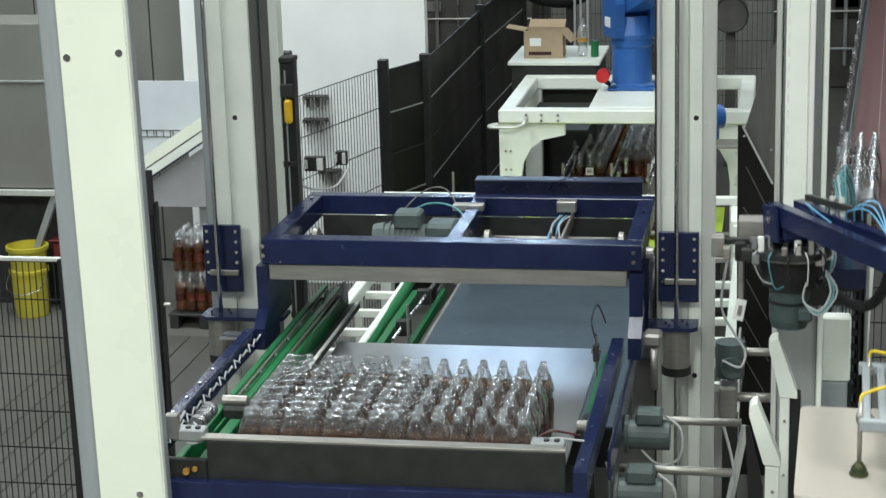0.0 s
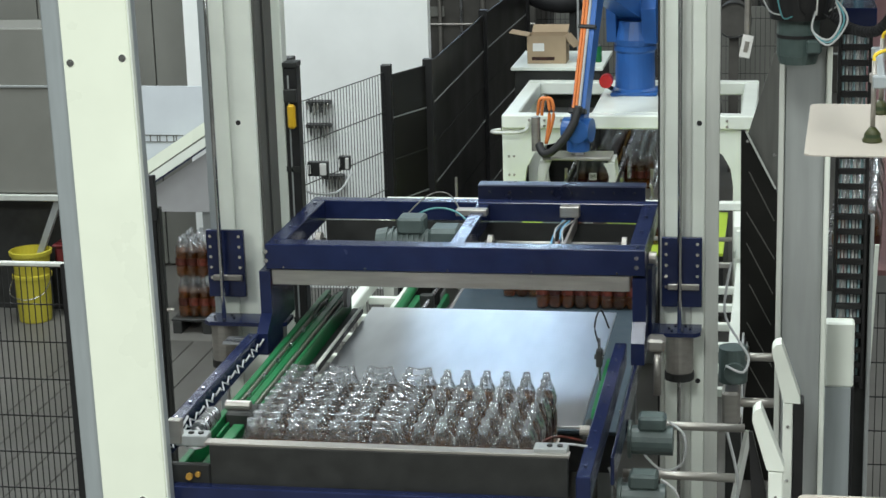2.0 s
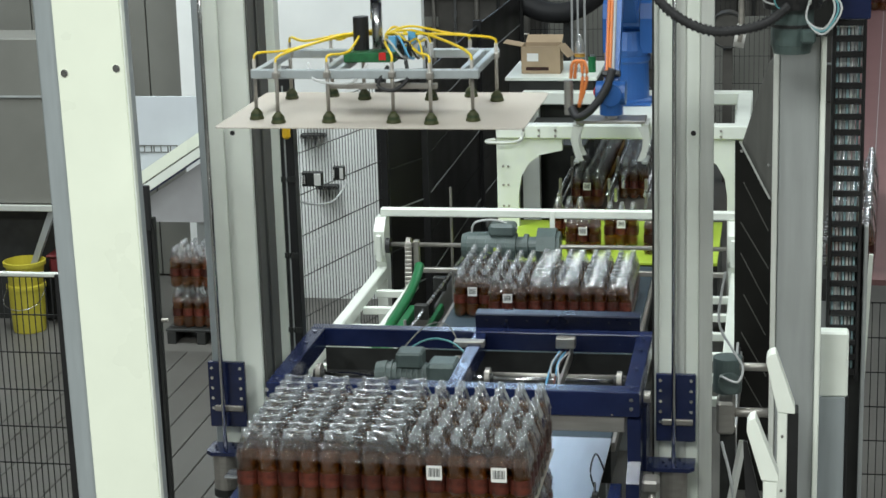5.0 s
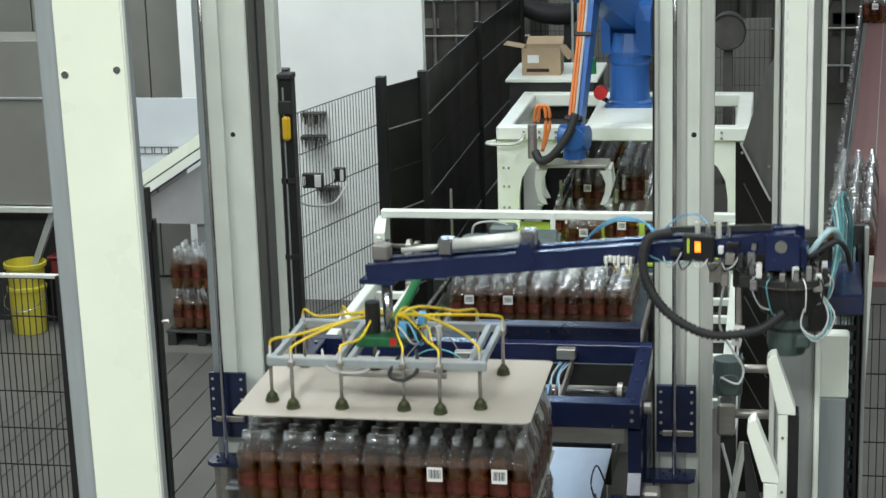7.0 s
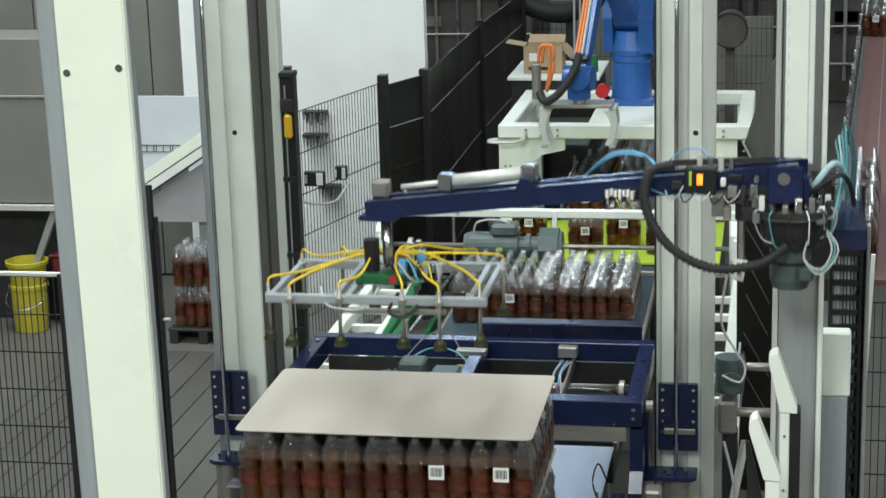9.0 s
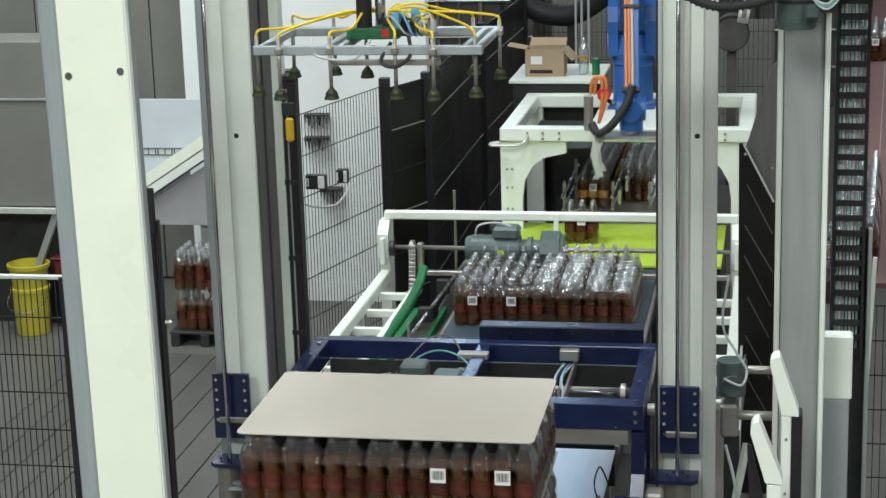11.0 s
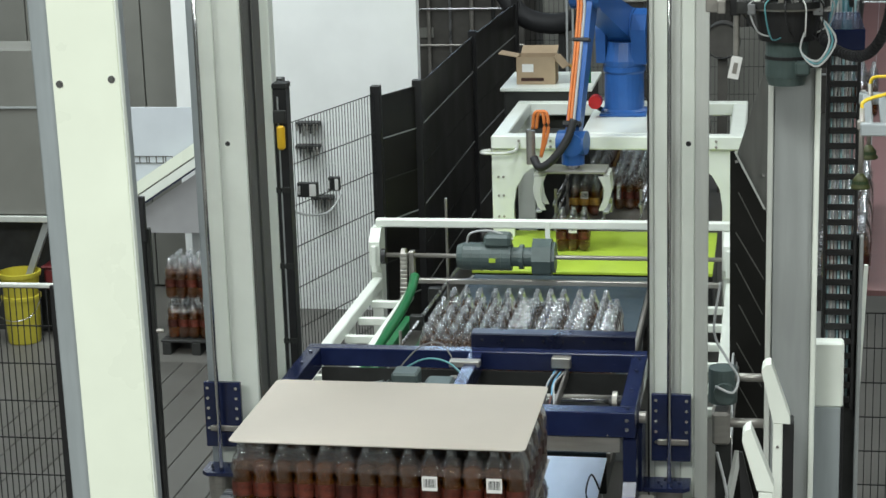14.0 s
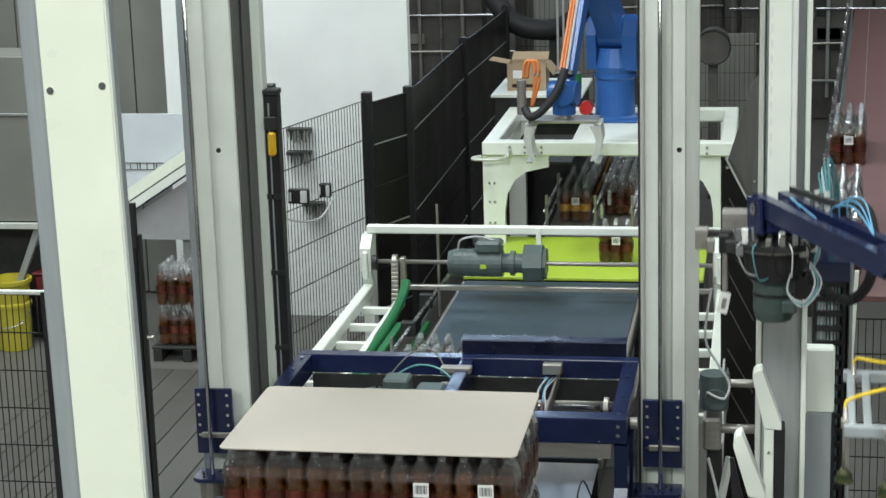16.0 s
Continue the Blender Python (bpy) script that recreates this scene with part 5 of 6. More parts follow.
upper = part("upper_arm", prism(bmesh.new(), [(0.93 - 0.13, 2.32 - 0.05), (0.93 - 0.05, 2.32 - 0.13), (0.93 + 0.10, 2.32 - 0.12), (0.93 + L1, 2.32 - 0.085), (0.93 + L1 + 0.08, 2.32 - 0.03),
                                              (0.93 + L1 + 0.08, 2.32 + 0.05), (0.93 + L1, 2.32 + 0.09), (0.93 + 0.08, 2.32 + 0.13), (0.93 - 0.08, 2.32 + 0.12)], "y", 8.40, 8.58), ROBOT, robot, "blue upper arm", at=SH_)
part("joint_cover", C((0.93, 8.385, 2.32), (0.93, 8.595, 2.32), 0.14, 24), ROBOT, upper)
part("elbow_cover", C((0.93 + L1, 8.37, 2.32), (0.93 + L1, 8.61, 2.32), 0.10, 24), ROBOT, upper)

fore = part("forearm", prism(bmesh.new(), [(0.93 - 0.12, 2.32 - 0.06), (0.93 + 0.12, 2.32 - 0.075), (0.93 + 0.36, 2.32 - 0.062), (0.93 + L2, 2.32 - 0.048), (0.93 + L2, 2.32 + 0.048), (0.93 + 0.36, 2.32 + 0.062),
                                           (0.93 + 0.12, 2.32 + 0.075), (0.93 - 0.12, 2.32 + 0.06)], "y", 8.445, 8.555), ROBOT, robot, "blue forearm with orange hose", at=SH_)
part("elbow_block", B(0.70, 8.41, 2.23, 0.98, 8.59, 2.42, bev=0.03), ROBOT, fore)
part("elbow_motor", C((0.60, 8.50, 2.32), (0.70, 8.50, 2.32), 0.06, 16), BLACK, fore)
part("junction_box", B(0.76, 8.40, 2.421, 0.90, 8.54, 2.50, bev=0.01), PAPER, fore)
for k, mt in enumerate((ORANGE, ORANGE, CABLE)):
    part("hose", T([(0.80, 8.40, 2.44), (0.98, 8.445 + 0.024 * k, 2.405), (1.25, 8.455 + 0.024 * k, 2.385), (1.60, 8.46 + 0.024 * k, 2.385), (1.97, 8.465 + 0.024 * k, 2.385)], 0.012, 8), mt, fore, smooth=True)
part("hose_loop", T([(0.80, 8.40, 2.42), (0.66, 8.36, 2.52), (0.58, 8.34, 2.44), (0.62, 8.36, 2.30), (0.76, 8.40, 2.26)], 0.016, 8), ORANGE, fore, smooth=True)
part("wrist_fork", C((0.93 + L2, 8.39, 2.32), (0.93 + L2, 8.61, 2.32), 0.092, 22), ROBOT, fore)
part("fork_cap", C((0.93 + L2, 8.381, 2.32), (0.93 + L2, 8.3895, 2.32), 0.060, 22), DARK, fore)
part("hose_clamp", B(1.93, 8.43, 2.36, 1.97, 8.57, 2.41, bev=0.006), BLACK, fore)
part("hose_clamp", B(1.28, 8.43, 2.36, 1.31, 8.57, 2.405, bev=0.006), BLACK, fore)

wrist = thing("pack_gripper", "grey steel pack gripper with toothed side jaws", "gripper", at=(0.93, 8.0, 0))


def build_wrist():
    """Origin at the wrist axis; jaws hang below."""
    x, y = 0.93, 8.0
    part("wrist_body", C((x, y, -0.16), (x, y, 0.06), 0.088, 20), ROBOT, wrist, "blue robot wrist")
    part("wrist_ball", C((x, y - 0.11, 0.0), (x, y + 0.11, 0.0), 0.085, 22), ROBOT, wrist, "blue robot wrist")
    part("flange", C((x, y, -0.19), (x, y, -0.161), 0.05, 16), STEEL, wrist)
    part("top_plate", B(x - 0.26, y - 0.12, -0.215, x + 0.26, y + 0.14, -0.192), STEEL_DULL, wrist)
    for s in (-1, 1):
        xx = x + s * 0.265
        for yy in (y - 0.115, y + 0.10):
            pts = [(x + s * 0.20, -0.236), (x + s * 0.285, -0.236), (x + s * 0.30, -0.34), (x + s * 0.265, -0.47), (x + s * 0.235, -0.50), (x + s * 0.20, -0.50), (x + s * 0.235, -0.42), (x + s * 0.245, -0.34), (x + s * 0.225, -0.28)]
            part("jaw", prism(bmesh.new(), pts, "y", yy, yy + 0.012), ALU, wrist, "grey steel jaw")
        part("jaw_beam", B(xx - 0.02, y - 0.11, -0.235, xx + 0.02, y + 0.13, -0.216), ALU, wrist)
        part("jaw_finger", B(x + s * 0.235, y - 0.12, -0.52, x + s * 0.28, y + 0.14, -0.501), ALU_DARK, wrist)
    part("side_cylinder", C((x - 0.32, y - 0.02, -0.16), (x - 0.32, y - 0.02, 0.10), 0.035, 14), STEEL_DULL, wrist)
    part("black_hose", T([(x + 0.02, y - 0.10, 0.20), (x - 0.03, y - 0.14, 0.05), (x - 0.14, y - 0.16, -0.10), (x - 0.24, y - 0.14, -0.16), (x - 0.29, y - 0.08, -0.10)], 0.032, 10, 6), RUBBER, wrist, smooth=True)
    for k in range(2):
        part("orange_hose", T([(x - 0.30 + 0.03 * k, y - 0.05, 0.12), (x - 0.28 + 0.03 * k, y - 0.07, 0.24), (x - 0.22 + 0.03 * k, y - 0.07, 0.24), (x - 0.21 + 0.03 * k, y - 0.07, 0.10), (x - 0.24, y - 0.05, -0.1)], 0.013, 8), ORANGE, wrist, smooth=True)


build_wrist()

# ---- lanes of packs under the gantry ----
lane = thing("infeed_lane", "steel roller lane with guide rods for bottle packs", "conveyor", at=(0.6, 10, 0))
part("lane_bed", B(0.40, 7.80, 0.60, 1.50, 13.0, 0.742), STEEL_DULL, lane)
for x in (0.405, 0.80, 1.10, 1.46):
    part("guide_rod", C((x, 7.85, 0.95), (x, 13.0, 0.95), 0.014, 10), STEEL, lane, smooth=True)
    part("guide_rod", C((x, 7.85, 0.84), (x, 13.0, 0.84), 0.010, 10), STEEL, lane, smooth=True)
    for k in range(6):
        part("rod_post", B(x - 0.012, 8.0 + k * 0.9, 0.60, x + 0.012, 8.03 + k * 0.9, 1.05), STEEL_DULL, lane)
for x in (0.45, 1.4):
    for y in (8.2, 10.5, 12.8):
        part("leg", B(x, y, 0, x + 0.06, y + 0.06, 0.598), DARK, lane)
for k in range(8):
    part("lane_clip", B(0.84 + 0.02 * (k % 2), 8.0 + 0.5 * k, 0.86, 0.87 + 0.02 * (k % 2), 8.1 + 0.5 * k, 0.98), STEEL, lane)
lane_first = bottle_pack(3, 2, (0.60, 8.45, 0.744), yellow=True, group="queue of packs", label="shrink-wrapped bottle pack with yellow labels in the queue")
for k in range(1, 13):
    copy_thing(lane_first, pose(0.60 + random.uniform(-0.006, 0.006), 8.45 + 0.176 * k, 0.744))
lane_red = bottle_pack(3, 2, (0.955, 8.7, 0.744), tag=False, group="queue of packs")
for k in range(1, 12):
    copy_thing(lane_red, pose(0.955 + random.uniform(-0.006, 0.006), 8.7 + 0.182 * k, 0.744))
# packs that the robot carries
carried_a = bottle_pack(3, 2, (0.50, 8.10, 0.746), group="carried packs")
carried_b = copy_thing(carried_a, pose(0.50, 8.10, 0.746))
carried_c = copy_thing(carried_a, pose(0.50, 8.10, 0.746))
last_row = [copy_thing(carried_a, pose(x, 6.75, 0.767)) for x in (0.72, 1.30)]
rear_layer = layer(0.750, y0=5.02, x0=0.08, group="next layer of packs")
for ob in rear_layer:
    ob.location.x = 1.30 - ob.location.x

# ---- table with box and bottle ----
tb = thing("work_table", "white topped work table with dark sides", "table", at=(0.16, 9.3, 0))
part("table_top", B(-0.20, 9.16, 1.66, 0.60, 10.1, 1.69, bev=0.004), WHITE, tb)
part("table_body", B(-0.17, 9.19, 0.0, 0.57, 10.07, 1.659), DARK, tb)
cb = thing("cardboard_box", "open brown cardboard box with spread flaps", "box", at=(0.10, 9.5, 1.69))
for a in ((-0.08, 9.36, 0.26, 9.366), (-0.08, 9.60, 0.26, 9.606), (-0.08, 9.367, -0.074, 9.599), (0.254, 9.367, 0.26, 9.599)):
    part("side", B(a[0], a[1], 1.691, a[2], a[3], 1.93, bev=0), BOXCARD, cb)
part("flap", BAR((-0.075, 9.48, 1.93), (-0.24, 9.48, 1.96), 0.22, 0.006), BOXCARD, cb)
part("flap", BAR((0.257, 9.48, 1.93), (0.35, 9.46, 1.83), 0.20, 0.006), BOXCARD, cb)
part("flap", BAR((0.09, 9.606, 1.93), (0.09, 9.75, 1.98), 0.32, 0.006), BOXCARD, cb)
part("box_label", B(-0.03, 9.358, 1.80, 0.07, 9.3595, 1.87, bev=0), PAPER, cb)
part("box_print", B(-0.04, 9.3585, 1.72, 0.16, 9.3596, 1.75, bev=0), LABELM, cb)
bt = thing("empty_bottle", "clear empty plastic bottle on the table", "bottle", at=(0.42, 9.50, 1.69))
part("bottle_body", lathe([(0.04, 0.0), (0.046, 0.01), (0.046, 0.12), (0.042, 0.14), (0.046, 0.16), (0.046, 0.22), (0.03, 0.27), (0.015, 0.30), (0.015, 0.33)], 18, at=(0.42, 9.50, 1.691)), CAPM, bt, smooth=True)
part("bottle_wrap", C((0.42, 9.5, 1.82), (0.42, 9.5, 1.85), 0.047, 18), LABELY, bt)
tin = thing("small_can", "dark green and white small can", "can", at=(0.53, 9.46, 1.69))
part("can_body", C((0.53, 9.46, 1.691), (0.53, 9.46, 1.83), 0.034, 16), GREEN, tin)
part("can_rim", C((0.53, 9.46, 1.831), (0.53, 9.46, 1.84), 0.034, 16), STEEL, tin)


# ---- fences ----
def fence_post(name, x, y, z, w=0.06, mt=None):
    p = thing("fence_post", "black square steel fence post", "fence post", "fence posts", at=(x, y, 0))
    part("tube", B(x - w / 2, y - w / 2, 0, x + w / 2, y + w / 2, z, bev=0.003), mt or BLACK, p)
    part("foot_plate", B(x - w, y - w, 0, x + w, y + w, 0.01), BLACK, p)
    return p


def wire_fence(p0, p1, z0, z1, dx, dz, label="black welded wire mesh fence panel", r=0.0022):
    f = thing("mesh_fence", label, "fence", "mesh fences", at=(p0[0], p0[1], 0))
    a, b = Vector((p0[0], p0[1], 0)), Vector((p1[0], p1[1], 0))
    n = int((b - a).length / dx)
    bm = bmesh.new()
    for k in range(n + 1):
        q = a + (b - a) * (k / n)
        bar(bm, (q.x, q.y, z0), (q.x, q.y, z1), r * 2, r * 2)
    tagged(part("wire_grid", bm, BLACK, f), kind="stuff")
    k = 0
    z = z1
    while z > z0:
        part("cross_wire", BAR((a.x, a.y, z), (b.x, b.y, z), r * 2.6, r * 2.6), BLACK, f)
        z -= dz
    return f


fence_post("post", -1.215, 1.36, 2.02)
wire_fence((-1.245, 1.36), (-3.6, 1.36), 0.0, 2.0, 0.031, 0.19)
part("top_rail", B(-3.6, 1.345, 2.002, -1.187, 1.375, 2.022), ALU, bpy.data.objects["mesh_fence"], "bright top rail")
gt = thing("gate_post", "thin dark gate post with latch", "gate post", at=(-1.385, 3.0, 0))
part("tube", B(-1.380, 2.98, 0, -1.335, 3.03, 2.08), BLACK, gt)
part("inner_tube", B(-1.333, 2.985, 0, -1.310, 3.025, 1.90), DARK, gt)
part("latch", B(-1.368, 2.96, 1.83, -1.322, 2.979, 2.09), RUBBER, gt)
part("peg", C((-1.309, 3.0, 1.30), (-1.27, 3.0, 1.30), 0.012, 8), STEEL_DULL, gt)
sp = fence_post("post", -1.255, 5.70, 2.33, 0.085)
part("switch_box", B(-1.285, 5.64, 1.97, -1.235, 5.656, 2.22, bev=0.012), DARK, sp)
part("yellow_switch", B(-1.262, 5.63, 1.88, -1.212, 5.655, 2.07, bev=0.02), YBOX, sp, "amber yellow safety switch")
part("cable", T([(-1.21, 5.63, 2.25), (-1.175, 5.62, 2.0), (-1.18, 5.62, 1.6), (-1.16, 5.62, 1.40), (-1.0, 5.9, 1.32), (-0.95, 6.2, 1.40)], 0.008), CABLE, sp)
part("inner_upright", B(-1.345, 5.66, 0, -1.30, 5.74, 2.25), DARK, sp)
wire_fence((-1.20, 5.75), (-0.86, 6.98), 0.0, 2.0, 0.045, 0.30)
for x0, x1, z in ((-1.721, -1.52, 1.60), (-1.73, -1.529, 1.408), (-1.617, -1.436, 0.98)):
    s = thing("wall_shelf", "small dark shelf rail with hanging tools", "shelf", "shelves behind the fence", at=((x0 + x1) / 2, 7.99, z))
    part("rail", B(x0, 7.90, z - 0.02, x1, 7.998, z + 0.012), DARK, s)
    for k in range(7):
        x = x0 + 0.012 + (x1 - x0 - 0.03) * k / 6
        part("tool", B(x, 7.885, z - 0.055 - 0.022 * (k % 3), x + 0.012, 7.899, z - 0.001, bev=0.002), (STEEL_DULL, DARK, PANELG)[k % 3], s)
for x, y, w, z0, z1 in ((-1.137, 5.92, 0.15, 1.43, 1.535), (-1.042, 6.34, 0.085, 1.385, 1.487)):
    jb = thing("junction_box", "white and dark junction box on the fence", "junction box", "junction boxes", at=(x, y, z0))
    part("case", B(x - w / 2, y, z0, x + w / 2, y + 0.05, z1), DARK, jb)
    part("white_front", B(x + w * 0.12, y - 0.014, z0 + 0.01, x + w * 0.44, y - 0.001, z1 - 0.008), PAPER, jb)
    part("clamp", B(x - w * 0.45, y - 0.012, z0 + 0.02, x - w * 0.33, y - 0.001, z1 - 0.02), PAPER, jb)
    part("fence_clip", B(x - 0.02, y + 0.051, z0 + 0.04, x + 0.02, y + 0.12, z0 + 0.06), DARK, jb)

POSTS = ((-0.845, 7.02), (-0.625, 7.56), (-0.64, 10.46), (-0.585, 13.02))
for i, (x, y) in enumerate(POSTS):
    fence_post("post", x, y, 2.02 if i else 2.06, 0.075)
for (x0, y0), (x1, y1) in zip(POSTS, POSTS[1:]):
    d = Vector((x1 - x0, y1 - y0, 0)).normalized() * 0.05
    g = thing("smoked_guard", "dark smoked guard panel with thin rails between posts", "guard panel", "smoked guards", at=(x0, y0, 0))
    part("pane", BAR((x0 + d.x, y0 + d.y, 1.0), (x1 - d.x, y1 - d.y, 1.0), 0.008, 1.95), SMOKED, g)
    for k in range(6):
        part("rail", BAR((x0 + d.x + 0.007, y0 + d.y, 1.97 - 0.33 * k), (x1 - d.x + 0.007, y1 - d.y, 1.97 - 0.33 * k), 0.005, 0.010), ALU_DARK if k % 2 else DARK, g)

# ---- left background ----
setting("partition_wall", B(-2.75, 8.0, 0, -0.70, 8.12, 3.6, bev=0), mat("partition_white", (0.86, 0.88, 0.87), 0.6, vary=0.05, scale=2, dirt=0.1), "white partition wall with a worn lower part", "wall")
ch = thing("discharge_chute", "white sheet metal chute with sloping rim", "chute", at=(-2.6, 7.0, 0))
part("back_sheet", prism(bmesh.new(), [(-2.95, 1.10), (-2.25, 1.52), (-2.25, 1.885), (-2.95, 1.885)], "y", 7.05, 7.07), COVERM, ch)
for h, w, mt, nm in ((-0.055, 0.095, CREAM, "upper_rim"), (-0.108, 0.010, GROOVE, "rim_groove"), (-0.152, 0.078, WHITE, "lower_rim"), (-0.199, 0.014, NAVY, "rim_line")):
    part(nm, BAR((-2.95, 6.99, 1.135 + h + 0.06), (-2.25, 6.99, 1.585 + h + 0.06), 0.05, w), mt, ch)
part("side_sheet", prism(bmesh.new(), [(-2.95, 0.885), (-2.25, 0.885), (-2.25, 1.40), (-2.95, 0.96)], "y", 7.02, 7.04), mat("chute_side_grey", (0.34, 0.34, 0.35), 0.5, vary=0.08, scale=4, dirt=0.2), ch, "grey side sheet")
for z, h in ((1.493, 0.006), (1.44, 0.006)):
    part("grille_edge", B(-2.84, 7.043, z, -2.50, 7.049, z + h, bev=0), GROOVE, ch)
for k in range(8):
    part("grille_bar", B(-2.83 + 0.045 * k + 0.012 * (k % 3), 7.044, 1.446, -2.822 + 0.045 * k + 0.012 * (k % 3), 7.049, 1.493, bev=0), GROOVE, ch)
part("stand", B(-2.90, 7.1, 0, -2.80, 7.2, 1.1), ALU_DARK, ch)
part("stand", B(-2.40, 7.1, 0, -2.30, 7.2, 1.1), ALU_DARK, ch)
lw = thing("panel_wall", "tall grey panel wall with dark joints", "wall panel", at=(-3.0, 8.6, 0))
for k in range(5):
    part("panel", B(-5.3 + k * 0.52, 8.60, 0.02, -4.792 + k * 0.52, 8.64, 3.4, bev=0.003), PANELG, lw)
part("backing", B(-5.4, 8.66, 0, -2.62, 8.70, 3.4), BLACK, lw)
cab = thing("machine_cabinet", "grey sheet metal machine cabinet on struts", "cabinet", at=(-3.9, 7.0, 0))
part("housing", B(-5.2, 7.0, 1.02, -3.53, 7.5, 2.35, bev=0.01), PANELG, cab)
part("cover_strip", B(-5.2, 6.985, 1.88, -3.53, 6.999, 1.90), ALU_DARK, cab)
part("lower_lip", B(-5.2, 6.96, 0.97, -3.52, 7.0, 1.018), ALU, cab)
part("strut", BAR((-3.55, 7.02, 1.0), (-3.85, 7.02, 0.3), 0.05, 0.05), ALU_DARK, cab)
part("undercarriage", B(-5.1, 7.2, 0.0, -3.6, 7.45, 1.01), DARK, cab)
part("panel_joint", B(-4.35, 6.99, 1.03, -4.34, 6.9995, 2.34, bev=0), DARK, cab)
bk = thing("yellow_bucket", "two nested yellow plastic buckets on the floor", "bucket", at=(-3.79, 6.9, 0))
part("bucket", lathe([(0.125, 0.0), (0.13, 0.01), (0.15, 0.36), (0.16, 0.365), (0.16, 0.39), (0.145, 0.395)], 28, at=(-3.79, 6.9, 0.0)), YELLOWP, bk, smooth=False)
part("bucket", lathe([(0.135, 0.0), (0.155, 0.15), (0.17, 0.155), (0.172, 0.185), (0.155, 0.19), (0.15, 0.1)], 28, at=(-3.79, 6.9, 0.396)), YELLOWP, bk, smooth=False)
part("bucket_handle", T([(-3.95, 6.9, 0.36), (-3.93, 6.75, 0.26), (-3.79, 6.70, 0.22), (-3.65, 6.75, 0.26), (-3.63, 6.9, 0.36)], 0.004, 6), STEEL, bk)
rb = thing("red_crate", "dull red plastic crate behind the bucket", "crate", at=(-3.5, 7.0, 0))
DULLRED = mat("dull_red_plastic", (0.12, 0.012, 0.014), 0.5, vary=0.12, scale=6, dirt=0.3)
part("crate_stand", B(-3.60, 7.02, 0.0, -3.44, 7.18, 0.40), DARK, rb)
part("crate_body", B(-3.63, 7.0, 0.401, -3.42, 7.2, 0.58, bev=0.02), DULLRED, rb)
part("crate_rim", B(-3.645, 6.99, 0.581, -3.405, 7.21, 0.60, bev=0.008), DULLRED, rb)
fp = thing("floor_pallet", "low dark pallet under stored packs", "pallet", at=(-2.3, 6.9, 0))
for k in range(5):
    part("slat", B(-2.55, 6.62 + k * 0.11, 0.10, -2.0, 6.70 + k * 0.11, 0.12), DARK, fp)
for x in (-2.54, -2.30, -2.08):
    part("bearer", B(x, 6.62, 0.0, x + 0.07, 7.14, 0.099), DARK, fp)
st = bottle_pack(3, 2, (-2.38, 6.75, 0.122), tag=False, group="stored packs", label="stored shrink-wrapped bottle pack on a floor pallet")
for x, y, z in ((-2.38, 6.95, 0.122), (-2.12, 6.75, 0.122), (-2.38, 6.75, 0.444), (-2.38, 6.95, 0.444), (-2.12, 6.75, 0.444)):
    copy_thing(st, pose(x, y, z, 0, 0, random.uniform(-2, 2)))
deck = thing("floor_plates", "pale grey floor plates with dark joints", "floor plates", at=(-2, 4, 0))
for k in range(12):
    part("plate", B(-3.3 + k * 0.20, 2.2, 0.002, -3.108 + k * 0.20, 6.4, 0.016, bev=0.003), PLANKM, deck)

# ---- right background: maroon pack conveyor ----
pc = thing("pack_conveyor", "long maroon chain conveyor with side rails", "conveyor", at=(2.8, 8, 0))
A0, A1 = Vector((2.53, 4.6, 1.585)), Vector((3.19, 16.0, 1.585))
AD = (A1 - A0).normalized()
AN = Vector((AD.y, -AD.x, 0))
MID = AN * 0.28
B0 = A0 - AD * 1.55
part("chain_belt", BAR(B0 + MID, A1 + MID, 0.54, 0.03), PURPLE, pc, "maroon chain belt")
for s in (-0.02, 0.18, 0.38, 0.58):
    part("belt_line", BAR(B0 + AN * s + Vector((0, 0, 0.0165)), A1 + AN * s + Vector((0, 0, 0.0165)), 0.006, 0.004), ALU_DARK, pc)
for s in (-0.05, 0.62):
    part("side_frame", BAR(B0 + AN * s + Vector((0, 0, -0.05)), A1 + AN * s + Vector((0, 0, -0.05)), 0.05, 0.12), DARK, pc)
    for h in (0.10, 0.20):
        part("guide_rail", BAR(B0 + AN * (s * 1.06) + Vector((0, 0, h)), A1 + AN * (s * 1.06) + Vector((0, 0, h)), 0.018, 0.022), STEEL, pc)
    for k in range(16):
        q = B0 + AD * (0.4 + 0.8 * k) + AN * (s * 1.13)
        part("rail_post", B(q.x - 0.012, q.y - 0.012, 1.42, q.x + 0.012, q.y + 0.012, 1.82), STEEL, pc)
        if k % 3 == 0:
            part("leg", B(q.x - 0.03, q.y - 0.03, 0, q.x + 0.03, q.y + 0.03, 1.47), ALU_DARK, pc)
YAW = -math.degrees(math.atan2(AD.x, AD.y))


def on_belt(d, s=0.085):
    q = A0 + AD * d + AN * s
    return (q.x, q.y, 1.602)


belt_pack = bottle_pack(3, 3, on_belt(-1.30, 0.08), group="packs on the maroon conveyor")
belt_pack.rotation_euler.z = radians(YAW)
queue = [copy_thing(belt_pack, pose(*on_belt(-1.30 + 0.272 * k, 0.08 + 0.006 * (k % 2)), 0, 0, YAW)) for k in range(1, 7)]
rolling = [copy_thing(belt_pack, pose(*on_belt(d), 0, 0, YAW)) for d in (9.0, 9.3, 9.6)]
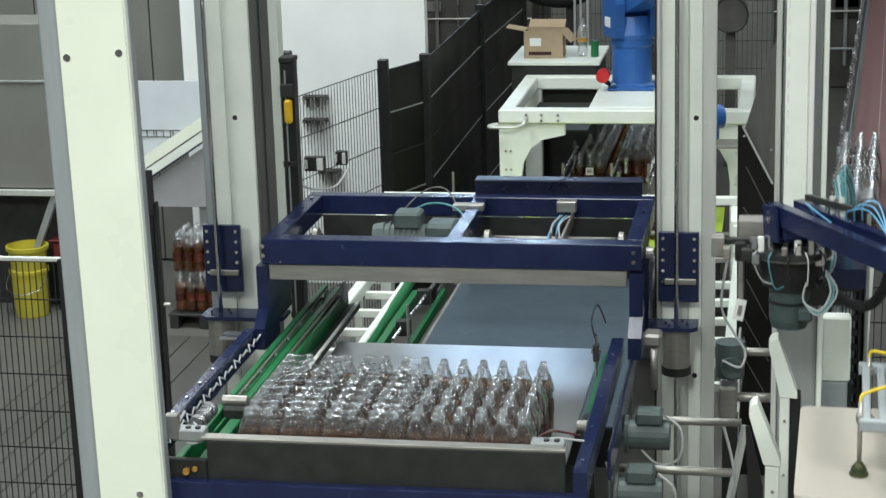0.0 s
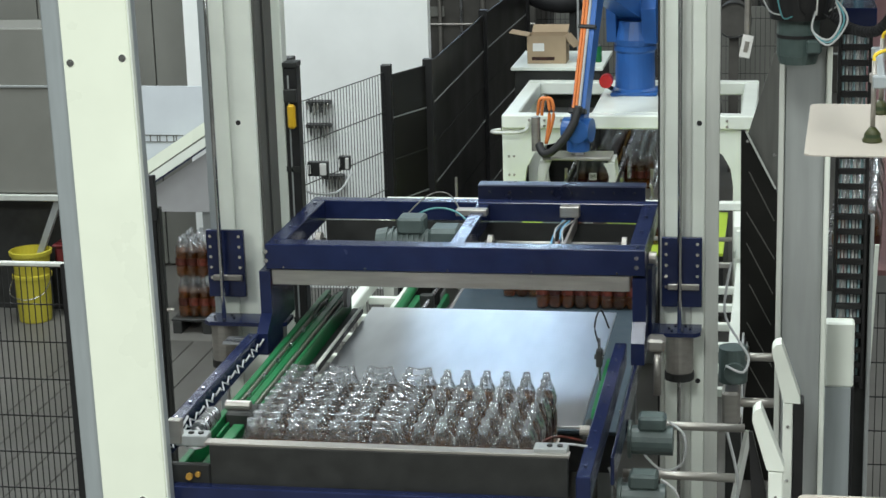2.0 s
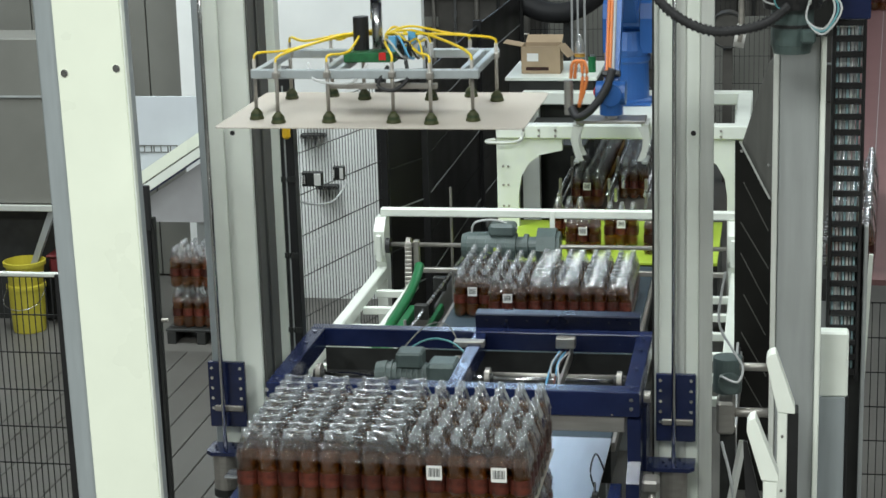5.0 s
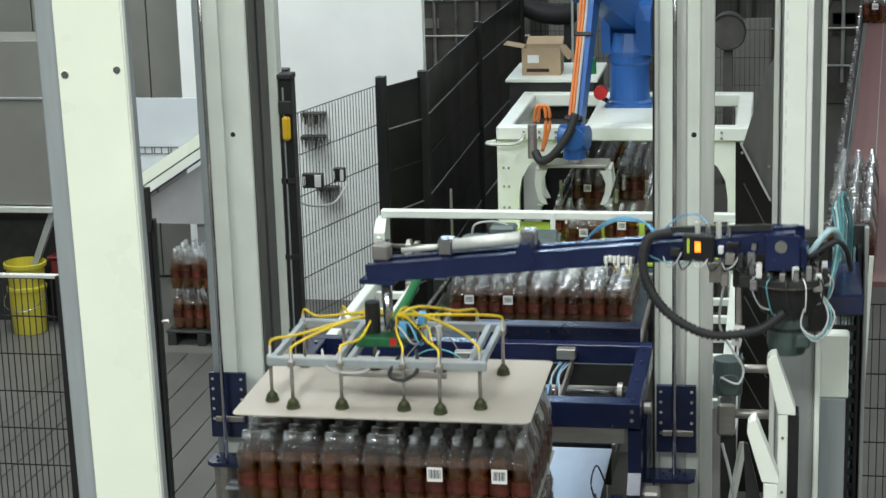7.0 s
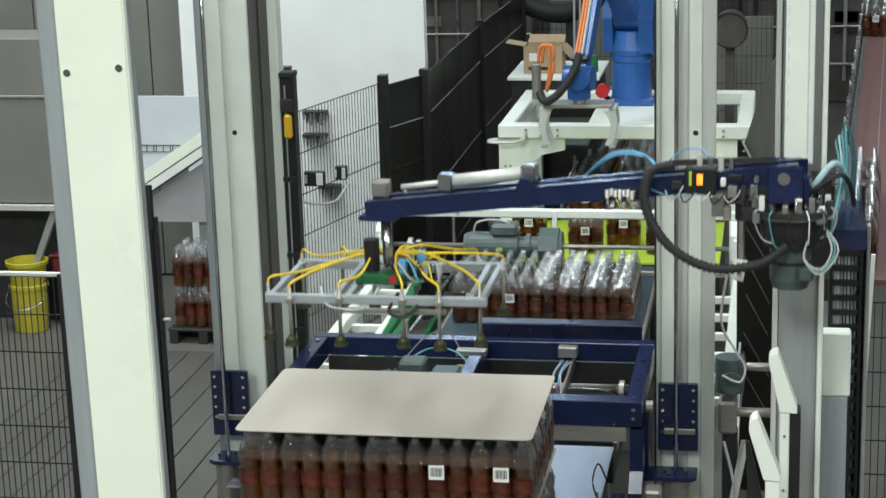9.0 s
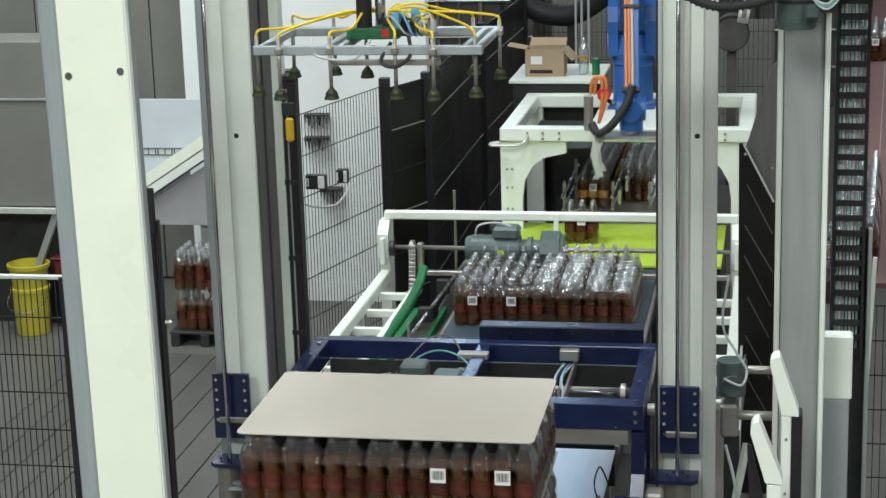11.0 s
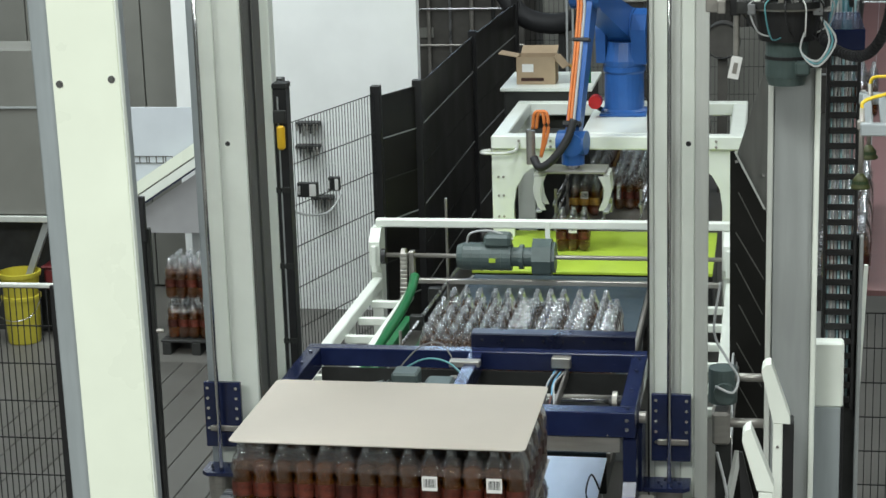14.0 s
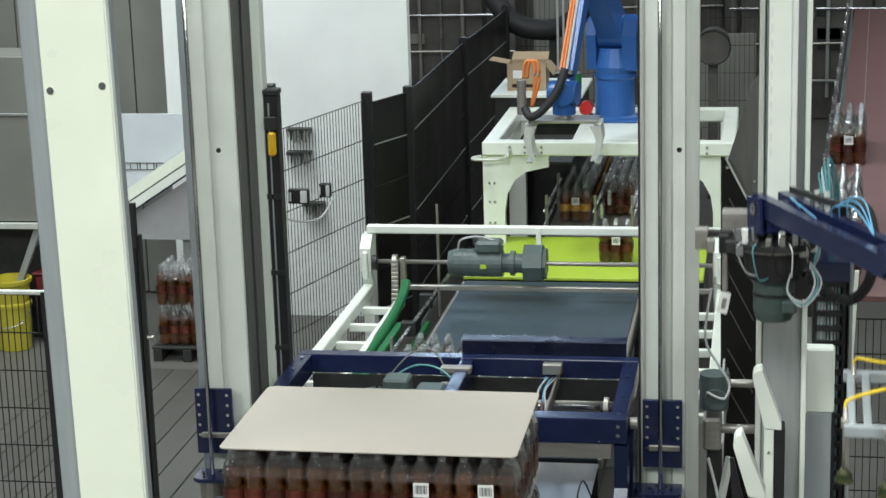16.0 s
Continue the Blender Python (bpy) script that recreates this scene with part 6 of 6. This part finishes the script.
# mesh fence in front of the conveyor on the right
wire_fence((2.62, 3.3), (3.8, 3.3), 0.0, 1.40, 0.04, 0.2)
fence_post("post", 2.60, 3.3, 1.42, 0.05)
wb2 = thing("white_rail", "slim white machine rail", "rail", at=(2.56, 3.0, 0))
part("rail", BAR((2.56, 3.0, 0.0), (2.63, 3.0, 1.75), 0.022, 0.022), WHITE, wb2)

# ---- far background: machines, ducts and bright mesh ----
HALLDARK = mat("far_machine_paint", (0.085, 0.08, 0.072), 0.5, vary=0.35, scale=3.0, dirt=0.4)
def far_machine(x0, x1, y, z0, z1, label="dark distant bottling machine with pipes"):
    m = thing("bottling_machine", label, "machine", "distant machines", at=((x0 + x1) / 2, y, 0))
    part("body", B(x0, y, 0, x1, y + 1.2, z1, bev=0.02), HALLDARK, m)
    for k in range(int((x1 - x0) / 0.28)):
        x = x0 + 0.12 + k * 0.28
        part("pipe", C((x, y - 0.06, z0), (x, y - 0.06, z1 - 0.1 - 0.2 * random.random()), 0.018 + 0.012 * random.random(), 8), random.choice((STEEL_DULL, ALU_DARK, DARK, STEEL)), m)
    for k in range(5):
        z = z0 + (z1 - z0) * (k + 0.5) / 5
        part("cross_pipe", C((x0, y - 0.10, z), (x1, y - 0.10, z + random.uniform(-0.05, 0.05)), 0.016, 8), random.choice((STEEL_DULL, ALU_DARK, STEEL)), m)
    for k in range(7):
        x, z = random.uniform(x0, x1 - 0.3), random.uniform(z0, z1 - 0.3)
        part("hatch", B(x, y - 0.03, z, x + random.uniform(0.12, 0.35), y - 0.001, z + random.uniform(0.1, 0.3)), random.choice((PANELG, DARK, HALLDARK, ALU_DARK)), m)


far_machine(-4.6, -1.0, 17.0, 0.3, 2.6)
far_machine(-0.8, 1.6, 18.5, 0.3, 2.4)
far_machine(1.7, 4.6, 17.5, 0.3, 2.6)
far_machine(4.7, 8.0, 15.0, 0.3, 3.0)
wire_fence((-0.55, 13.6), (0.35, 13.6), 0.0, 2.4, 0.05, 0.3)
wire_fence((1.15, 13.6), (2.35, 13.6), 0.0, 2.4, 0.05, 0.3)
bp = thing("grey_board", "grey sheet board behind the mesh fence", "board", at=(0, 14.4, 0))
part("sheet", B(-0.45, 14.4, 0.0, 0.25, 14.43, 2.3), PANELG, bp)
bp2 = thing("grey_board", "grey sheet board behind the mesh fence", "board", at=(1.7, 14.2, 0))
part("sheet", B(1.30, 14.2, 0.0, 2.05, 14.23, 1.55), PANELG, bp2)
du = thing("curved_duct", "dark curved conveyor duct", "duct", at=(0, 13, 0))
part("duct", T([(-0.75, 13.2, 2.1), (-0.50, 13.1, 1.82), (-0.1, 13.0, 1.76), (0.25, 12.9, 1.95), (0.55, 12.8, 2.3)], 0.11, 10, 6), RUBBER, du, smooth=True)
part("duct_stand", B(-0.12, 13.0, 0, -0.05, 13.08, 1.7), DARK, du)
for x in (0.06, 0.12, 0.19):
    rd = thing("thin_pole", "thin pale upright pole", "pole", "thin poles", at=(x, 12.2, 0))
    part("pole", C((x, 12.2, 0), (x, 12.2, 2.6), 0.012, 8), CABLE, rd)
    part("pole_foot", C((x, 12.2, 0), (x, 12.2, 0.02), 0.025, 8), DARK, rd)
for x, z in ((1.62, 1.62), (2.48, 1.95)):
    fn = thing("round_blower", "dark round blower housing with wire guard", "blower", "blowers", at=(x, 12.6, 0))
    part("drum", C((x, 12.6, z), (x, 12.95, z), 0.17, 24), HALLDARK, fn)
    part("guard_ring", T([(x + 0.18 * math.cos(a * 0.5236), 12.58, z + 0.18 * math.sin(a * 0.5236)) for a in range(13)], 0.010, 6, 2), DARK, fn)
    part("stand", B(x - 0.05, 12.7, 0, x + 0.05, 12.8, z - 0.17), HALLDARK, fn)

# ---- robot kinematics ----
# time, place across and height of the wrist
TOOL_EARLY = [
    (0, 1.6, 1.6), (0.4, 1.6, 1.75), (0.65, 1.45, 1.95), (0.9, 0.8, 1.95), (1.2, 0.65, 2.01), (1.5, 0.61, 1.62), (1.8, 0.62, 1.54), (2, 0.6, 1.54),
    (2.3, 0.95, 1.53), (2.5, 0.98, 1.5), (2.7, 1, 1.56), (2.9, 1.01, 1.81), (3.2, 0.99, 1.92), (3.55, 0.75, 1.93), (3.9, 0.61, 1.89), (4.2, 0.62, 1.62),
    (4.6, 0.6, 1.5), (5, 0.9, 1.9), (5.4, 0.98, 1.45), (5.9, 0.85, 1.9), (6.4, 0.63, 1.99), (6.8, 0.62, 1.59),
]
TOOL_LATE = [
    (7.2, 0.57, 1.57), (7.5, 0.28, 1.57), (7.8, 0.24, 1.55), (8, 0.25, 1.82), (8.3, 0.24, 1.86), (8.6, 0.58, 2), (8.9, 0.64, 2.05), (9.3, 0.62, 1.7),
    (9.6, 0.6, 1.5), (10, 0.9, 1.85), (10.6, 1.25, 1.95), (11, 1.02, 1.8), (11.3, 0.98, 1.54), (11.6, 1.32, 1.68), (12, 1.45, 1.85), (12.4, 1.35, 1.98),
    (12.7, 0.8, 1.96), (13, 0.65, 2.02), (13.3, 0.66, 2.02), (13.5, 0.65, 2.01), (13.8, 0.65, 1.7), (14.1, 0.63, 1.58), (14.3, 0.6, 1.54), (14.5, 0.75, 1.53),
    (14.7, 1.04, 1.53), (14.9, 1.06, 1.54), (15.1, 1.06, 1.59), (15.3, 1.07, 1.84), (15.5, 1.07, 1.87), (15.7, 0.84, 1.99), (16, 0.65, 2.03),
]
TOOL = TOOL_EARLY + TOOL_LATE


def tool_at(t):
    return Vector((lerp_rows([(a, b) for a, b, c in TOOL], t), 7.15, lerp_rows([(a, c) for a, b, c in TOOL], t)))


def robot_rows():
    rows = {"turret": [], "upper": [], "fore": [], "wrist": []}
    for t, _, _ in TOOL:
        w = tool_at(t)
        d = w - SH_
        yaw = math.atan2(d.y, d.x)
        # the arm works in an upright plane through its base
        r, h = math.hypot(d.x, d.y), d.z
        dist = min(math.hypot(r, h), L1 + L2 - 0.01)
        a = math.atan2(h, r)
        b = math.acos(max(-1, min(1, (L1 ** 2 + dist ** 2 - L2 ** 2) / (2 * L1 * dist))))
        e = a + b
        ex, ez = L1 * math.cos(e), L1 * math.sin(e)
        f = math.atan2(h - ez, r - ex)
        base = Vector((0.93, 8.50, 1.589))
        rows["turret"].append((t, pose(0, 0, 0.401, 0, 0, math.degrees(yaw))))
        rows["upper"].append((t, Matrix.Translation(SH_ - base) @ Matrix.Rotation(yaw, 4, "Z") @ Matrix.Rotation(-e, 4, "Y")))
        el = SH_ + Vector((math.cos(yaw) * ex, math.sin(yaw) * ex, ez))
        rows["fore"].append((t, Matrix.Translation(el - base) @ Matrix.Rotation(yaw, 4, "Z") @ Matrix.Rotation(-f, 4, "Y")))
        rows["wrist"].append((t, pose(w.x, w.y, w.z)))
    return rows


# the last row of the next layer: when it stands how far along the belt
ROW_Y = ((11.2, 5.78), (11.8, 5.78), (12.5, 5.63), (13.3, 5.26), (14.5, 4.51), (15.3, 4.11), (16, 3.91))


def more_motions():
    rows = robot_rows()
    walk(turret, rows["turret"])
    walk(upper, rows["upper"])
    walk(fore, rows["fore"])
    walk(wrist, rows["wrist"])
    # packs ride under the gripper from the lane to the green table
    for ob, t0, t1, late in ((carried_a, 2.0, 2.55, 0.0), (carried_b, 7.2, 7.6, 3.6), (carried_c, 14.35, 14.8, 8.6)):
        w0 = tool_at(t0)
        keys = [(0, (0.60, 8.27 - 1.12 * (not late), 0.768))]
        if late:
            keys += [(late, (0.60, 8.27, 0.768)), (late + 0.9, (w0.x, 7.15, 0.768))]
        keys.append((t0, (w0.x, 7.15, 0.768)))
        for k in range(1, 5):
            t = t0 + (t1 - t0) * k / 5
            w = tool_at(t)
            keys.append((t, (w.x, 7.15, max(0.768, w.z - 0.70))))
        w = tool_at(t1)
        keys += [(t1, (w.x, 7.15, 0.768)), (t1 + 0.7, (w.x, 7.15, 0.768)), (t1 + 1.2, (w.x, 6.98, 0.768))]
        if t1 < 9:
            x1 = 0.18 if ob is carried_b else 1.005
            keys += [(9.3, (w.x, 6.98, 0.768)), (10.2, ((w.x + x1) / 2, 6.42, 0.768))]
            keys += [(t, (x1, y, 0.751)) for t, y in ROW_Y]
        else:
            keys.append((16, (w.x, 6.98, 0.768)))
        walk(ob, [(t, pose(*p)) for t, p in keys])
    # the last row joins it from the lime table
    for k, ob in enumerate(last_row):
        x = ob.location.x
        x1 = 0.455 + 0.275 * k
        keys = [(0, x, 6.75, 0.767), (9.3, x, 6.75, 0.767), (10.2, (x + x1) / 2, 6.40, 0.767)] + [(t, x1, y, 0.751) for t, y in ROW_Y]
        walk(ob, [(t, pose(a, y, z)) for t, a, y, z in keys])
    # the next layer waits, then runs towards the lift head
    for ob in rear_layer:
        x, y, z = ob.location
        rz = math.degrees(ob.rotation_euler.z)
        walk(ob, [(t, pose(x, y + d, z, 0, 0, rz)) for t, d in (((0, 0.6), (0.8, 0.6), (1.9, 0.0), (3.0, 0.0)) if x > 0.62 else ((0, 0.5), (1.0, 0.5), (2.0, 0.25), (3.0, 0.0)) if x > 0.35 else ((0, 0.5), (2.0, 0.5), (3.6, 0.5), (5.0, 0.0))) + ((6.0, -0.15), (11.8, -0.15), (12.5, -0.30), (13.3, -0.67), (14.5, -1.42), (15.3, -1.82), (16, -2.02))])
    for k, ob in enumerate(rolling):
        ends = [(t, d + 0.275 * k) for t, d in ((0, 11.4), (7.5, 8.6), (9.2, 7.6), (16, 2.1))]
        walk(ob, [(t, pose(*on_belt(d), 0, 0, YAW)) for t, d in ends])


# ---- what moves ----
def lerp_rows(keys, t):
    for (a, u), (b, v) in zip(keys, keys[1:]):
        if t <= b:
            k = (t - a) / (b - a)
            return u + (v - u) * k
    return keys[-1][1]


# height of the carried pad, turn of the gripper, drop of the lift head
PAD_Z = [(0, 2.15), (0.3, 2.31), (0.6, 2.488), (1.0, 2.735), (1.5, 3.044), (1.7, 3.15), (1.9, 3.205), (2.2, 3.22), (3.3, 3.19), (3.5, 3.15), (3.7, 3.145), (4.0, 3.14), (4.2, 3.095), (4.6, 3.06), (5.0, 2.99), (5.3, 2.88), (6.3, 2.30),
         (6.6, 2.10), (7.0, 1.835), (7.2, 1.772), (7.4, 1.760), (8.2, 1.760), (8.4, 1.772), (9.0, 2.09), (10.0, 2.71), (10.5, 3.0), (10.8, 3.08), (11.5, 3.12), (13.4, 3.13), (14.2, 3.11),
         (14.6, 3.04), (14.9, 2.90), (15.4, 2.60), (16.0, 2.23)]
# the cups give way while the frame presses down
PRESS = [(0, 0), (7.05, 0), (7.35, -0.085), (8.2, -0.085), (8.45, 0), (16, 0)]
TURN = [(0, 178), (2.5, 178), (2.8, 172), (3.0, 165), (3.1, 158), (3.2, 148), (3.3, 134), (3.4, 119), (3.5, 104), (3.6, 91), (3.8, 61), (4.0, 38), (4.2, 21), (4.5, 6), (4.8, 0),
        (11.4, 0), (11.76, 6), (11.95, 15), (12.15, 30), (12.34, 50), (12.44, 67), (12.54, 90), (12.75, 130), (12.97, 156), (13.3, 171), (13.8, 178), (16, 178)]
SWING = [(0, 294.6), (2.5, 294.6), (2.8, 288), (3.0, 280), (3.11, 275), (3.22, 269), (3.33, 262), (3.43, 257), (3.54, 250), (3.65, 237), (3.89, 213), (4.13, 198), (4.33, 187), (4.6, 177), (4.9, 173.4),
         (11.1, 173.4), (11.28, 176), (11.47, 182), (11.76, 202), (11.95, 226), (12.15, 241), (12.34, 257), (12.44, 263), (12.54, 270), (12.75, 280), (12.97, 286), (13.3, 291), (13.8, 294.6), (16, 294.6)]
HEAD_Z = [(0, 0), (3.4, 0), (3.6, -0.03), (3.8, -0.09), (4.0, -0.205), (4.2, -0.275), (4.8, -0.57), (5.1, -0.67), (5.4, -0.695), (16, -0.695)]


def tip(t):
    az = lerp_rows(SWING, t)
    r = 1.56 - 0.10 * math.sin(math.pi * (az - 173.4) / 121.2)
    return 2.15 + r * math.cos(radians(az)), 0.22 + r * math.sin(radians(az))


def gripper_pose(t, dz=0.0):
    x, y = tip(t)
    return pose(x, y, lerp_rows(PAD_Z, t) + dz, 0, 0, lerp_rows(TURN, t))


def sag(t):
    k = max(0.0, min(1.0, (lerp_rows(SWING, t) - 173.4) / 121.2))
    return -(0.29 if t < 8 else 0.215) * k * k * (3 - 2 * k) + 0.012 * (k - 1)


def carriage_z(t):
    return lerp_rows(PAD_Z, t) + 0.4 * lerp_rows(PRESS, t) + sag(t)


def arm_lift(t):
    """Tilt in degrees that keeps the arm's end over the gripper."""
    return math.degrees((sag(t) - 0.6 * lerp_rows(PRESS, t)) / REACH)


def arm_turn(t):
    x, y = tip(t)
    return math.degrees(math.atan2(y - PIV[1], x - PIV[0])) % 360


def motions():
    times = sorted({round(k * 0.1, 1) for k in range(0, 161)} - {round(k * 0.1, 1) for k in range(17, 25)})
    walk(carriage, [(t, pose(PIV[0], PIV[1], carriage_z(t))) for t in times])
    walk(arm, [(t, pose(0, 0, 0.60, 0, arm_lift(t), arm_turn(t))) for t in times])
    walk(gripper, [(t, gripper_pose(t, lerp_rows(PRESS, t))) for t in times])
    for cup in CUPS:
        walk(cup, [(t, pose(0, 0, -d)) for t, d in PRESS])
    walk(moving_pad, [(t, gripper_pose(min(t, 7.6))) for t in times])
    walk(head, [(t, pose(0, 0, z)) for t, z in HEAD_Z])
    walk(plate, [(t, pose(0.6, 1.7 + y, 1.446)) for t, y in ((0, -0.71), (0.2, -0.64), (0.5, -0.50), (0.8, -0.37), (1.0, -0.28), (1.3, -0.12), (1.5, -0.03), (1.7, 0.0), (16, 0.0))])
    for ob in top_layer:
        x, y, z = ob.location
        rz = ob.rotation_euler.z
        walk(ob, [(t, pose(x, y, z + d, 0, 0, math.degrees(rz))) for t, d in ((0, 0.026), (1.0, 0.026), (1.6, 0.0), (16, 0.0))])
    walk(chain, [(t, pose(2.40, 0.95, carriage_z(t))) for t in times])
    more_motions()


motions()
